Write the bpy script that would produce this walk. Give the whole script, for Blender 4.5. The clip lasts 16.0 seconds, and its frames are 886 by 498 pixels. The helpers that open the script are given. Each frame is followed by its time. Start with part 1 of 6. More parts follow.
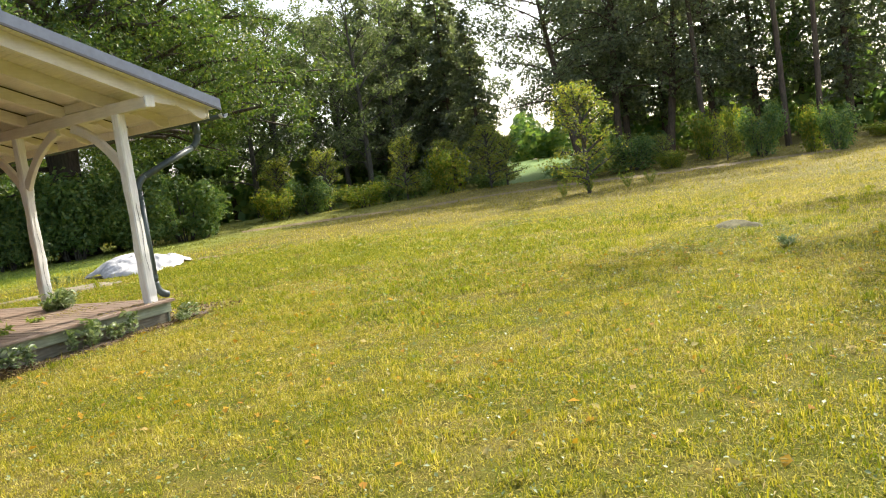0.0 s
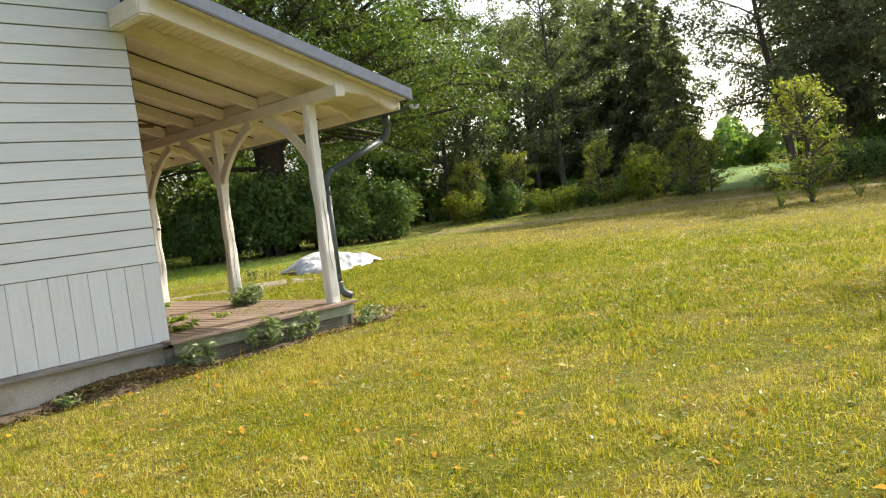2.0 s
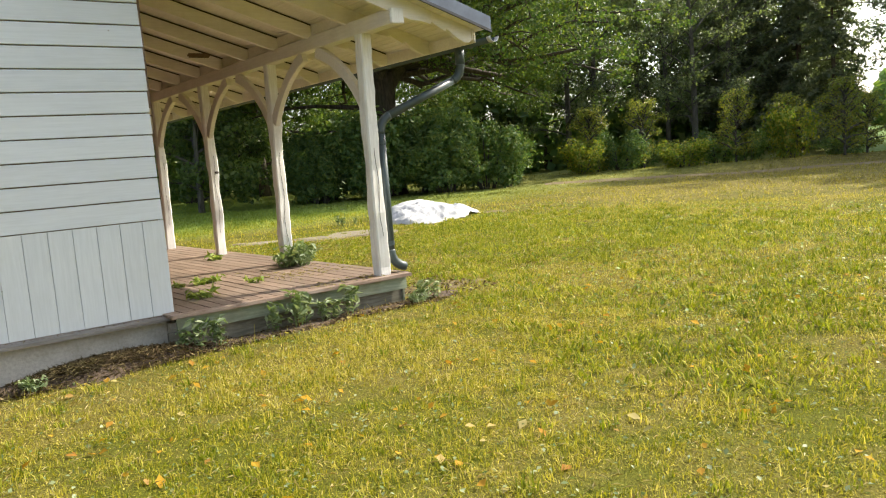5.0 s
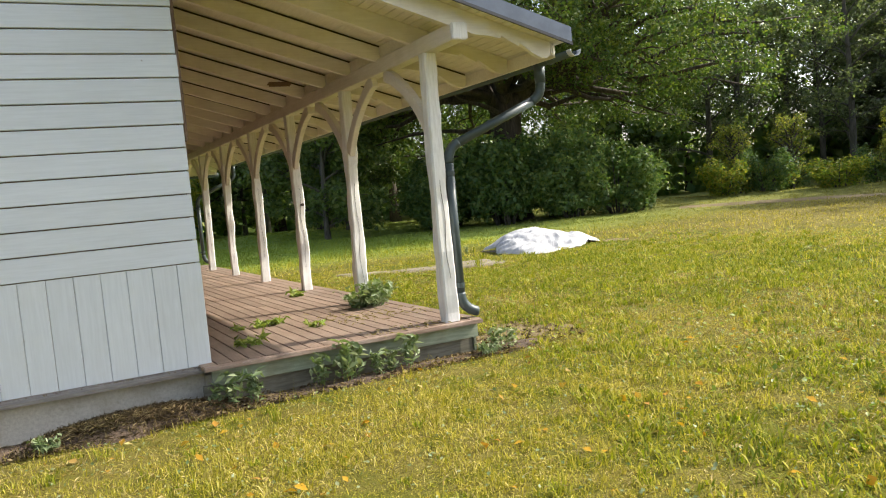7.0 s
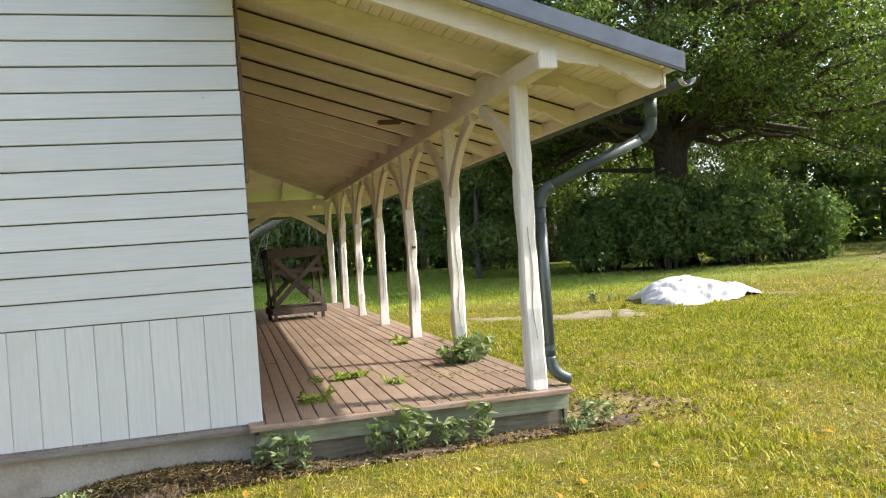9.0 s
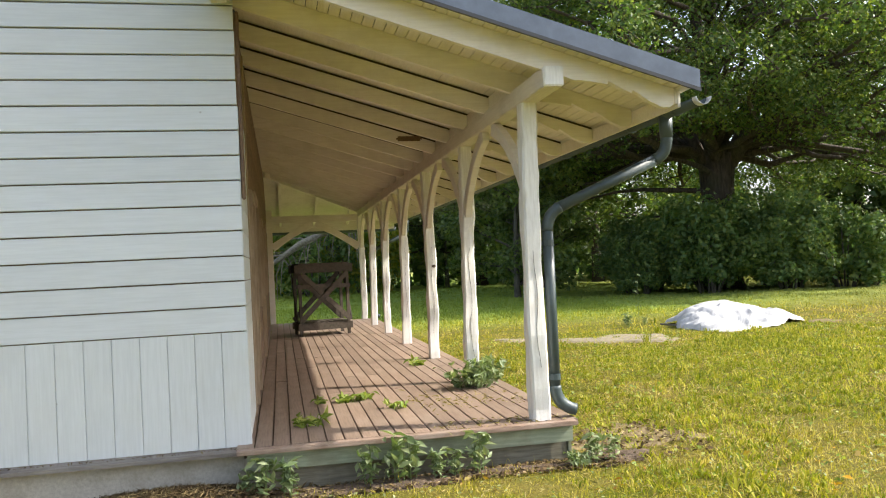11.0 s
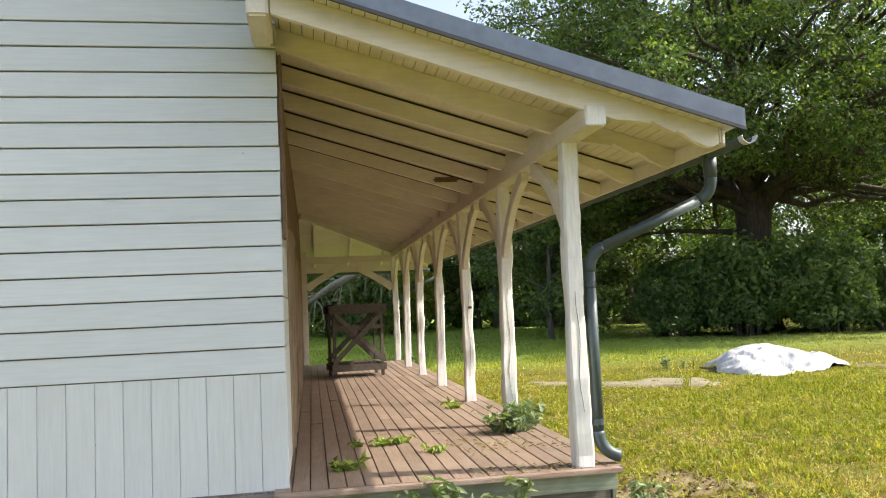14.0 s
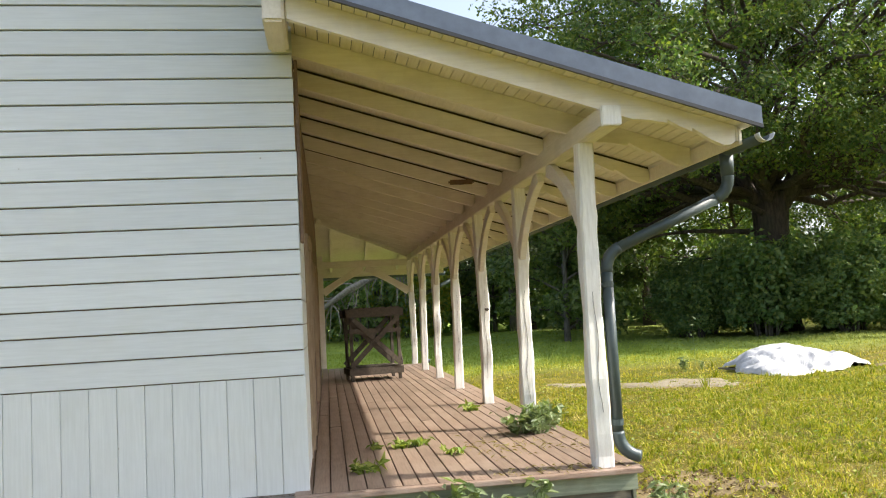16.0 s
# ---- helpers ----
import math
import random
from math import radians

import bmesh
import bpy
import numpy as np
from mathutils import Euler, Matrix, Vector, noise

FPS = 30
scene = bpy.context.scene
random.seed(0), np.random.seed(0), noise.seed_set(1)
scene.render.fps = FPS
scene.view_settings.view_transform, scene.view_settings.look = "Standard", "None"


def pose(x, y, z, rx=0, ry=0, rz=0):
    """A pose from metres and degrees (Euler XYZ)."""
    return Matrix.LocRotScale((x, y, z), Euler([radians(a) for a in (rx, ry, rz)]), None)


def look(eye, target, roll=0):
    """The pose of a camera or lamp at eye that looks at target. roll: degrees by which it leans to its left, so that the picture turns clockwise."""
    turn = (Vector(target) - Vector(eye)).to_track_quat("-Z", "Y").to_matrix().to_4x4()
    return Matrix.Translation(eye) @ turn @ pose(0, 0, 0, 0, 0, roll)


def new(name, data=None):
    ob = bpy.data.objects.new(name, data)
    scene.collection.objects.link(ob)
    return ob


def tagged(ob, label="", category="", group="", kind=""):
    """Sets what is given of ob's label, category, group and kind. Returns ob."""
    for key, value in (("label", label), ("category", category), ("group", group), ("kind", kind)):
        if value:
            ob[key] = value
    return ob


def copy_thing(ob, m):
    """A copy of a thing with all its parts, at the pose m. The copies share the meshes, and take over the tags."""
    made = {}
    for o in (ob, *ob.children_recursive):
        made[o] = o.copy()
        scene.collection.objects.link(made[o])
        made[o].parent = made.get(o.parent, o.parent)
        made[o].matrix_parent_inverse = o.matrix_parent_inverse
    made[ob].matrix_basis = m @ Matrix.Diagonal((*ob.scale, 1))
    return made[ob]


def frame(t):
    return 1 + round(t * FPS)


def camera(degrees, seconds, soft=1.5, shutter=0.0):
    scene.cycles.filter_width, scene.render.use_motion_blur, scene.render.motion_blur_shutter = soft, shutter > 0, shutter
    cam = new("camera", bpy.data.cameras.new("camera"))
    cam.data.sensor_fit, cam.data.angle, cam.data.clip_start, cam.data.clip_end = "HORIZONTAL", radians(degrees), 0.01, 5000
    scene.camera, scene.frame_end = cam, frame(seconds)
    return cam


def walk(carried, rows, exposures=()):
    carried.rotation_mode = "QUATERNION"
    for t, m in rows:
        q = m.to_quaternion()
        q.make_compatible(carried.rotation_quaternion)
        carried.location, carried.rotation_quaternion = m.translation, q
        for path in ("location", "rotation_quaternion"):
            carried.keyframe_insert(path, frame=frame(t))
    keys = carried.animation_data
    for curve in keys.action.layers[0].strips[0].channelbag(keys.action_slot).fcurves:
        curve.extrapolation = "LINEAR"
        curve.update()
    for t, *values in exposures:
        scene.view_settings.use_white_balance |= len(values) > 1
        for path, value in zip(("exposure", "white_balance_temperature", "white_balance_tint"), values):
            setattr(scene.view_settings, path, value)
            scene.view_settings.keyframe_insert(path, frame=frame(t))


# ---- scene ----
cam = camera(58.7, 16.0, soft=1.1)
PATH = [
    (0, (0.24, 0.795, 1.642), (1.963, 1.792, 1.45), -8.2),
    (0.5, (0.523, 1.017, 1.651), (2.208, 2.086, 1.525), -4.9),
    (1, (0.692, 1.275, 1.649), (2.303, 2.456, 1.549), -4.3),
    (1.5, (0.818, 1.481, 1.605), (2.352, 2.761, 1.514), -5.7),
    (2, (1.151, 1.615, 1.552), (2.601, 2.988, 1.438), -7.1),
    (2.5, (1.483, 1.773, 1.536), (2.952, 3.111, 1.307), -7.2),
    (3, (1.865, 2.113, 1.585), (3.322, 3.438, 1.239), -5.3),
    (3.5, (2.164, 2.167, 1.591), (3.551, 3.557, 1.21), -5.8),
    (4, (2.51, 2.29, 1.6), (3.806, 3.774, 1.256), -6.4),
    (4.5, (2.689, 2.413, 1.639), (3.949, 3.948, 1.4), -5.2),
    (4.7, (2.805, 2.479, 1.65), (4.04, 4.035, 1.422), -4.8),
    (6.8, (4.06, 3.003, 1.646), (5.041, 4.735, 1.446), -5.2),
    (7, (4.181, 3.041, 1.691), (5.094, 4.815, 1.551), -5.3),
    (7.5, (4.46, 3.181, 1.721), (5.228, 5.027, 1.672), -5.6),
    (8, (4.684, 3.383, 1.726), (5.415, 5.245, 1.702), -5.6),
    (8.5, (5.004, 3.461, 1.714), (5.556, 5.383, 1.706), -4.6),
    (8.7, (5.12, 3.497, 1.719), (5.657, 5.424, 1.706), -4.2),
    (10.8, (5.718, 3.655, 1.745), (6.119, 5.614, 1.771), -3.1),
    (11, (5.712, 3.677, 1.756), (6.119, 5.635, 1.792), -2.7),
    (11.5, (5.688, 3.715, 1.757), (6.104, 5.671, 1.825), -2.3),
    (12, (5.677, 3.741, 1.77), (6.088, 5.696, 1.87), -2.7),
    (12.5, (5.656, 3.745, 1.759), (6.037, 5.703, 1.898), -2.7),
    (13, (5.659, 3.762, 1.767), (6.019, 5.724, 1.909), -2.7),
    (13.5, (5.651, 3.759, 1.765), (5.981, 5.726, 1.906), -2.5),
    (14, (5.649, 3.759, 1.758), (5.983, 5.726, 1.902), -2.5),
    (14.5, (5.671, 3.763, 1.763), (6.041, 5.723, 1.905), -3.3),
    (15, (5.67, 3.745, 1.759), (6.046, 5.704, 1.903), -3.6),
    (15.5, (5.657, 3.748, 1.751), (6.023, 5.709, 1.894), -3.4),
    (16, (5.629, 3.746, 1.743), (5.926, 5.718, 1.898), -3.1),
]
walk(cam, [(t, look(eye, target, roll)) for t, eye, target, roll in PATH], exposures=[(0, 1.16, 6550, 10), (2.5, 1.06, 6750, 8), (4.5, 1.08, 6650, 8), (7.0, 1.02, 6400, 10), (8.0, 1.18, 6350, 10), (11.0, 1.24, 6350, 10), (16.0, 1.25, 6350, 10)])

# ---- world, sun, exposure ----
SUN_AZ, SUN_EL = -9.5, 40.2
world = bpy.data.worlds.new("sky")
scene.world = world
world.use_nodes = True
wn = world.node_tree.nodes
sky = wn.new("ShaderNodeTexSky")
sky.sky_type, sky.sun_disc = "NISHITA", False
sky.sun_elevation, sky.sun_rotation = radians(SUN_EL), radians(90 - SUN_AZ)
sky.air_density, sky.dust_density, sky.ozone_density = 1.0, 3.5, 1.0
wn["Background"].inputs["Strength"].default_value = 0.15
haze = wn.new("ShaderNodeHueSaturation")
haze.inputs["Saturation"].default_value = 0.68
world.node_tree.links.new(sky.outputs["Color"], haze.inputs["Color"])
world.node_tree.links.new(haze.outputs["Color"], wn["Background"].inputs["Color"])
sun_data = bpy.data.lights.new("sun", "SUN")
sun_data.energy, sun_data.angle, sun_data.color = 3.6, radians(0.6), (1.0, 0.92, 0.78)
sun = new("sun", sun_data)
sd = Vector((math.cos(radians(SUN_AZ)) * math.cos(radians(SUN_EL)), math.sin(radians(SUN_AZ)) * math.cos(radians(SUN_EL)), math.sin(radians(SUN_EL))))
sun.matrix_world = look(sd * 60, (0, 0, 0))

# ---- materials ----


def mat_base(name, rough=0.7, metal=0.0):
    m = bpy.data.materials.new(name)
    m.use_nodes = True
    nt = m.node_tree
    b = nt.nodes["Principled BSDF"]
    b.inputs["Roughness"].default_value = rough
    b.inputs["Metallic"].default_value = metal
    return m, nt, b


def node(nt, kind, **kw):
    n = nt.nodes.new(kind)
    for k, v in kw.items():
        n.inputs[k].default_value = v
    return n


def ramp(nt, src, stops):
    r = nt.nodes.new("ShaderNodeValToRGB")
    el = r.color_ramp.elements
    while len(el) < len(stops):
        el.new(0.5)
    for e, (p, c) in zip(el, stops):
        e.position, e.color = p, (*c, 1)
    nt.links.new(src, r.inputs["Fac"])
    return r.outputs["Color"]


def coords(nt, scale=(1, 1, 1), world_space=True, jitter=True):
    """World-size coordinates, shifted for each object, so that alike pieces differ."""
    if world_space:
        src = nt.nodes.new("ShaderNodeNewGeometry").outputs["Position"]
    else:
        src = nt.nodes.new("ShaderNodeTexCoord").outputs["Object"]
    m = nt.nodes.new("ShaderNodeMapping")
    m.inputs["Scale"].default_value = scale
    nt.links.new(src, m.inputs["Vector"])
    if jitter:
        info = nt.nodes.new("ShaderNodeObjectInfo")
        mul = nt.nodes.new("ShaderNodeMath")
        mul.operation = "MULTIPLY"
        mul.inputs[1].default_value = 37.0
        nt.links.new(info.outputs["Random"], mul.inputs[0])
        comb = nt.nodes.new("ShaderNodeCombineXYZ")
        for i in range(3):
            nt.links.new(mul.outputs[0], comb.inputs[i])
        nt.links.new(comb.outputs[0], m.inputs["Location"])
    return m.outputs["Vector"]


def noise_tex(nt, vec, scale, detail=4.0, rough=0.55):
    n = node(nt, "ShaderNodeTexNoise", Scale=scale, Detail=detail, Roughness=rough)
    nt.links.new(vec, n.inputs["Vector"])
    return n.outputs["Fac"]


def mix(nt, a, b, fac, mode="MIX"):
    m = nt.nodes.new("ShaderNodeMix")
    m.data_type, m.blend_type = "RGBA", mode
    for sock, v in ((m.inputs["Factor"], fac), (m.inputs["A"], a), (m.inputs["B"], b)):
        if isinstance(v, (int, float)):
            sock.default_value = v
        elif isinstance(v, tuple):
            sock.default_value = (*v, 1)
        else:
            nt.links.new(v, sock)
    return m.outputs["Result"]


def bump(nt, b, height, strength=0.3, dist=0.01):
    n = node(nt, "ShaderNodeBump", Strength=strength, Distance=dist)
    nt.links.new(height, n.inputs["Height"])
    nt.links.new(n.outputs["Normal"], b.inputs["Normal"])


def wood_mat(name, light, dark, stain, grain=(3, 3, 40), rough=0.65, stain_amt=0.5, piece=0.12, bump_s=0.25, knots=0.0):
    """Painted or raw wood: long grain, blotchy stains, a small difference from piece to piece."""
    m, nt, b = mat_base(name, rough)
    g = noise_tex(nt, coords(nt, grain), 6.0, 6.0, 0.6)
    s = noise_tex(nt, coords(nt, (1, 1, 1)), 2.2, 5.0, 0.65)
    fine = noise_tex(nt, coords(nt, (1, 1, 1)), 28.0, 3.0)
    base = ramp(nt, g, [(0.30, dark), (0.62, light)])
    sm = ramp(nt, s, [(0.46, (0, 0, 0)), (0.75, (stain_amt,) * 3)])
    col = mix(nt, base, stain, sm)
    if knots:
        vor = node(nt, "ShaderNodeTexVoronoi", Scale=2.8)
        nt.links.new(coords(nt, (1, 1, 1)), vor.inputs["Vector"])
        dots = ramp(nt, vor.outputs["Distance"], [(0.014, (knots,) * 3), (0.028, (0, 0, 0))])
        col = mix(nt, col, (0.20, 0.16, 0.12), dots)
    info = nt.nodes.new("ShaderNodeObjectInfo")
    tone = ramp(nt, info.outputs["Random"], [(0.0, (1 - piece,) * 3), (1.0, (1.0,) * 3)])
    col = mix(nt, col, tone, 1.0, "MULTIPLY")
    nt.links.new(col, b.inputs["Base Color"])
    bump(nt, b, mix(nt, g, fine, 0.35), bump_s, 0.004)
    return m


def leaf_mat(name, cols, glow=0.45, rough=0.48, gloss=0.5):
    """Leaves: reflect on one side and let the sun through, each one of a slightly different green."""
    m, nt, b = mat_base(name, rough)
    geo = nt.nodes.new("ShaderNodeNewGeometry")
    n = len(cols)
    c = ramp(nt, geo.outputs["Random Per Island"], [((i + 0.5) / n, k) for i, k in enumerate(cols)])
    big = noise_tex(nt, coords(nt), 0.5, 2.0)
    shade = ramp(nt, big, [(0.3, (0.75, 0.8, 0.7)), (0.7, (1.15, 1.1, 1.0))])
    c = mix(nt, c, shade, 1.0, "MULTIPLY")
    nt.links.new(c, b.inputs["Base Color"])
    b.inputs["Specular IOR Level"].default_value = gloss
    t = nt.nodes.new("ShaderNodeBsdfTranslucent")
    warm = mix(nt, c, (1.08, 1.18, 0.5), 1.0, "MULTIPLY")
    nt.links.new(warm, t.inputs["Color"])
    mx = node(nt, "ShaderNodeMixShader", Fac=glow)
    nt.links.new(b.outputs[0], mx.inputs[1])
    nt.links.new(t.outputs[0], mx.inputs[2])
    nt.links.new(mx.outputs[0], nt.nodes["Material Output"].inputs["Surface"])
    return m


WHITE = wood_mat("white_paint", (0.625, 0.665, 0.69), (0.56, 0.60, 0.622), (0.56, 0.58, 0.56), (0.5, 8, 9), 0.5, 0.35, 0.06, 0.2, 0.55)
WHITE_V = wood_mat("white_paint_upright", (0.625, 0.665, 0.69), (0.56, 0.60, 0.622), (0.54, 0.56, 0.55), (9, 8, 0.5), 0.5, 0.4, 0.06, 0.2, 0.55)
CREAM = wood_mat("cream_paint", (0.82, 0.77, 0.69), (0.73, 0.675, 0.585), (0.52, 0.46, 0.35), (0.6, 6, 7), 0.55, 0.45, 0.10, 0.25, 0.75)
CREAM_Y = wood_mat("cream_paint_boards", (0.81, 0.755, 0.67), (0.71, 0.655, 0.56), (0.50, 0.44, 0.33), (7, 0.6, 7), 0.55, 0.45, 0.10, 0.25)
POSTW = wood_mat("whitewashed_post", (0.88, 0.87, 0.84), (0.72, 0.70, 0.66), (0.52, 0.49, 0.44), (7, 7, 0.7), 0.6, 0.35, 0.06, 0.6)
DECK = wood_mat("red_brown_deck", (0.305, 0.22, 0.165), (0.205, 0.14, 0.103), (0.38, 0.30, 0.235), (12, 0.7, 6), 0.6, 0.6, 0.28, 0.35)
NOSING = wood_mat("worn_deck_edge", (0.33, 0.235, 0.18), (0.20, 0.135, 0.10), (0.48, 0.41, 0.35), (0.8, 9, 9), 0.6, 0.8, 0.1, 0.4)
FASCIA = wood_mat("weathered_green_board", (0.37, 0.41, 0.30), (0.25, 0.29, 0.20), (0.17, 0.15, 0.10), (0.7, 7, 8), 0.75, 0.7, 0.15, 0.4)
SILLM = wood_mat("weathered_sill", (0.25, 0.235, 0.215), (0.145, 0.132, 0.12), (0.12, 0.09, 0.07), (0.7, 8, 8), 0.8, 0.7, 0.1, 0.4)
SKIRT = wood_mat("dirty_skirt_board", (0.24, 0.22, 0.165), (0.13, 0.12, 0.09), (0.09, 0.075, 0.05), (0.7, 7, 8), 0.85, 0.8, 0.15, 0.4)
RAW = wood_mat("raw_brown_timber", (0.27, 0.175, 0.11), (0.15, 0.09, 0.055), (0.10, 0.065, 0.04), (6, 0.8, 6), 0.75, 0.7, 0.25, 0.5)
TRIM = wood_mat("raw_trim_board", (0.42, 0.33, 0.225), (0.29, 0.21, 0.135), (0.19, 0.13, 0.085), (7, 7, 0.7), 0.7, 0.5, 0.15, 0.4)
DARKW = wood_mat("dark_old_timber", (0.12, 0.095, 0.072), (0.055, 0.043, 0.034), (0.13, 0.112, 0.09), (3, 3, 3), 0.8, 0.6, 0.3, 0.5)
DEADW = wood_mat("dead_grey_wood", (0.30, 0.27, 0.225), (0.13, 0.115, 0.095), (0.10, 0.09, 0.075), (2, 2, 2), 0.85, 0.5, 0.2, 0.6)


def bark_mat(name, light, dark):
    m, nt, b = mat_base(name, 0.9)
    v = coords(nt, (1, 1, 0.22))
    g = noise_tex(nt, v, 9.0, 6.0, 0.7)
    big = noise_tex(nt, coords(nt), 0.8, 3.0)
    c = mix(nt, ramp(nt, g, [(0.35, dark), (0.65, light)]), (0.07, 0.08, 0.04), ramp(nt, big, [(0.5, (0, 0, 0)), (0.8, (0.5,) * 3)]))
    nt.links.new(c, b.inputs["Base Color"])
    bump(nt, b, g, 0.8, 0.04)
    return m


BARK = bark_mat("oak_bark", (0.105, 0.082, 0.064), (0.034, 0.027, 0.022))
BARK_P = bark_mat("conifer_bark", (0.16, 0.115, 0.085), (0.06, 0.045, 0.036))
BARK_G = bark_mat("grey_bark", (0.14, 0.128, 0.112), (0.05, 0.045, 0.038))

LEAF_OAK = leaf_mat("old_oak_leaves", [(0.068, 0.125, 0.040), (0.098, 0.162, 0.048), (0.135, 0.198, 0.054), (0.205, 0.248, 0.06)], 0.46)
LEAF_SAP = leaf_mat("sapling_leaves", [(0.17, 0.225, 0.07), (0.23, 0.275, 0.08), (0.30, 0.32, 0.085), (0.40, 0.36, 0.085)], 0.58)
LEAF_DK = leaf_mat("dark_tree_leaves", [(0.085, 0.135, 0.055), (0.11, 0.17, 0.062), (0.14, 0.205, 0.07), (0.20, 0.245, 0.08)], 0.45)
LEAF_BI = leaf_mat("birch_leaves", [(0.12, 0.155, 0.10), (0.17, 0.21, 0.13), (0.23, 0.265, 0.165)], 0.5)
LEAF_SP = leaf_mat("spruce_needles", [(0.14, 0.17, 0.135), (0.19, 0.22, 0.17), (0.26, 0.285, 0.21)], 0.5)
LEAF_SH = leaf_mat("shrub_leaves", [(0.11, 0.195, 0.085), (0.15, 0.24, 0.10), (0.19, 0.28, 0.11), (0.26, 0.32, 0.11)], 0.5)
LEAF_YL = leaf_mat("yellowing_leaves", [(0.15, 0.235, 0.045), (0.21, 0.28, 0.055), (0.29, 0.32, 0.06), (0.40, 0.36, 0.07)], 0.6)
LEAF_WD = leaf_mat("weed_leaves", [(0.15, 0.215, 0.095), (0.215, 0.275, 0.14), (0.31, 0.36, 0.22)], 0.33)
LEAF_YG = leaf_mat("young_weed_leaves", [(0.19, 0.28, 0.06), (0.26, 0.34, 0.07), (0.35, 0.39, 0.10)], 0.4)
STRAW = leaf_mat("pale_straw", [(0.42, 0.34, 0.15), (0.52, 0.44, 0.23), (0.62, 0.54, 0.33), (0.36, 0.27, 0.11)], 0.15, 0.8, 0.1)
LEAF_DRY = leaf_mat("fallen_leaf", [(0.45, 0.25, 0.03), (0.55, 0.33, 0.04), (0.40, 0.20, 0.05), (0.50, 0.42, 0.20)], 0.3, 0.8, 0.1)
DRY = leaf_mat("dry_debris", [(0.10, 0.07, 0.042), (0.16, 0.115, 0.065), (0.07, 0.048, 0.03), (0.24, 0.185, 0.105)], 0.1, 0.8, 0.1)


# lighter greens that brighten the shaded lawn behind the porch through its colour
SHADE_LIFT_A, SHADE_LIFT_B = (0.21, 0.31, 0.06), (0.31, 0.40, 0.085)


def grass_mat():
    """Grass blades: green in some patches, straw in others, by two sizes of patch."""
    m, nt, b = mat_base("grass_blades", 0.6)
    geo = nt.nodes.new("ShaderNodeNewGeometry")
    green = ramp(nt, geo.outputs["Random Per Island"], [(0.0, (0.112, 0.155, 0.010)), (0.40, (0.265, 0.285, 0.018)), (0.75, (0.44, 0.39, 0.032)), (1.0, (0.62, 0.53, 0.13))])
    dry = ramp(nt, geo.outputs["Random Per Island"], [(0.0, (0.20, 0.20, 0.018)), (0.4, (0.40, 0.365, 0.044)), (0.8, (0.56, 0.485, 0.125)), (1.0, (0.72, 0.63, 0.30))])
    vec = coords(nt, jitter=False)
    a = noise_tex(nt, vec, 0.55, 3.0)
    f = noise_tex(nt, vec, 3.0, 3.0)
    far = noise_tex(nt, vec, 0.09, 2.0)
    fac = ramp(nt, mix(nt, mix(nt, a, f, 0.45), far, 0.3), [(0.44, (0.0,) * 3), (0.54, (1.0,) * 3)])
    away = nt.nodes.new("ShaderNodeSeparateXYZ")
    nt.links.new(vec, away.inputs[0])
    # fewer straw patches towards the far lawn
    dry_fade = node(nt, "ShaderNodeMapRange", **{"From Min": 21.0, "From Max": 27.0, "To Min": 1.0, "To Max": 0.1})
    nt.links.new(away.outputs["Y"], dry_fade.inputs["Value"])
    # beyond y 22 the blade colour is lightened against the oak's shade
    shade_lift = node(nt, "ShaderNodeMapRange", **{"From Min": 22.0, "From Max": 28.0, "To Min": 0.0, "To Max": 0.85})
    nt.links.new(away.outputs["Y"], shade_lift.inputs["Value"])
    c = mix(nt, green, dry, mix(nt, (0.0, 0.0, 0.0), fac, dry_fade.outputs["Result"]))
    c = mix(nt, c, ramp(nt, f, [(0.35, SHADE_LIFT_A), (0.65, SHADE_LIFT_B)]), shade_lift.outputs["Result"])
    band = node(nt, "ShaderNodeMapRange", **{"From Min": 17.0, "From Max": 30.0, "To Min": 0.0, "To Max": 0.62})
    nt.links.new(away.outputs["X"], band.inputs["Value"])
    c = mix(nt, c, ramp(nt, f, [(0.35, (0.235, 0.195, 0.060)), (0.65, (0.40, 0.335, 0.11))]), band.outputs["Result"])
    nt.links.new(c, b.inputs["Base Color"])
    b.inputs["Specular IOR Level"].default_value = 0.3
    t = nt.nodes.new("ShaderNodeBsdfTranslucent")
    nt.links.new(mix(nt, c, (1.2, 1.15, 0.5), 1.0, "MULTIPLY"), t.inputs["Color"])
    mx = node(nt, "ShaderNodeMixShader", Fac=0.42)
    nt.links.new(b.outputs[0], mx.inputs[1])
    nt.links.new(t.outputs[0], mx.inputs[2])
    nt.links.new(mx.outputs[0], nt.nodes["Material Output"].inputs["Surface"])
    return m


GRASS = grass_mat()
TUFT = leaf_mat("tuft_blades", [(0.14, 0.185, 0.012), (0.24, 0.27, 0.018), (0.34, 0.335, 0.03), (0.47, 0.43, 0.09)], 0.4, 0.7, 0.18)


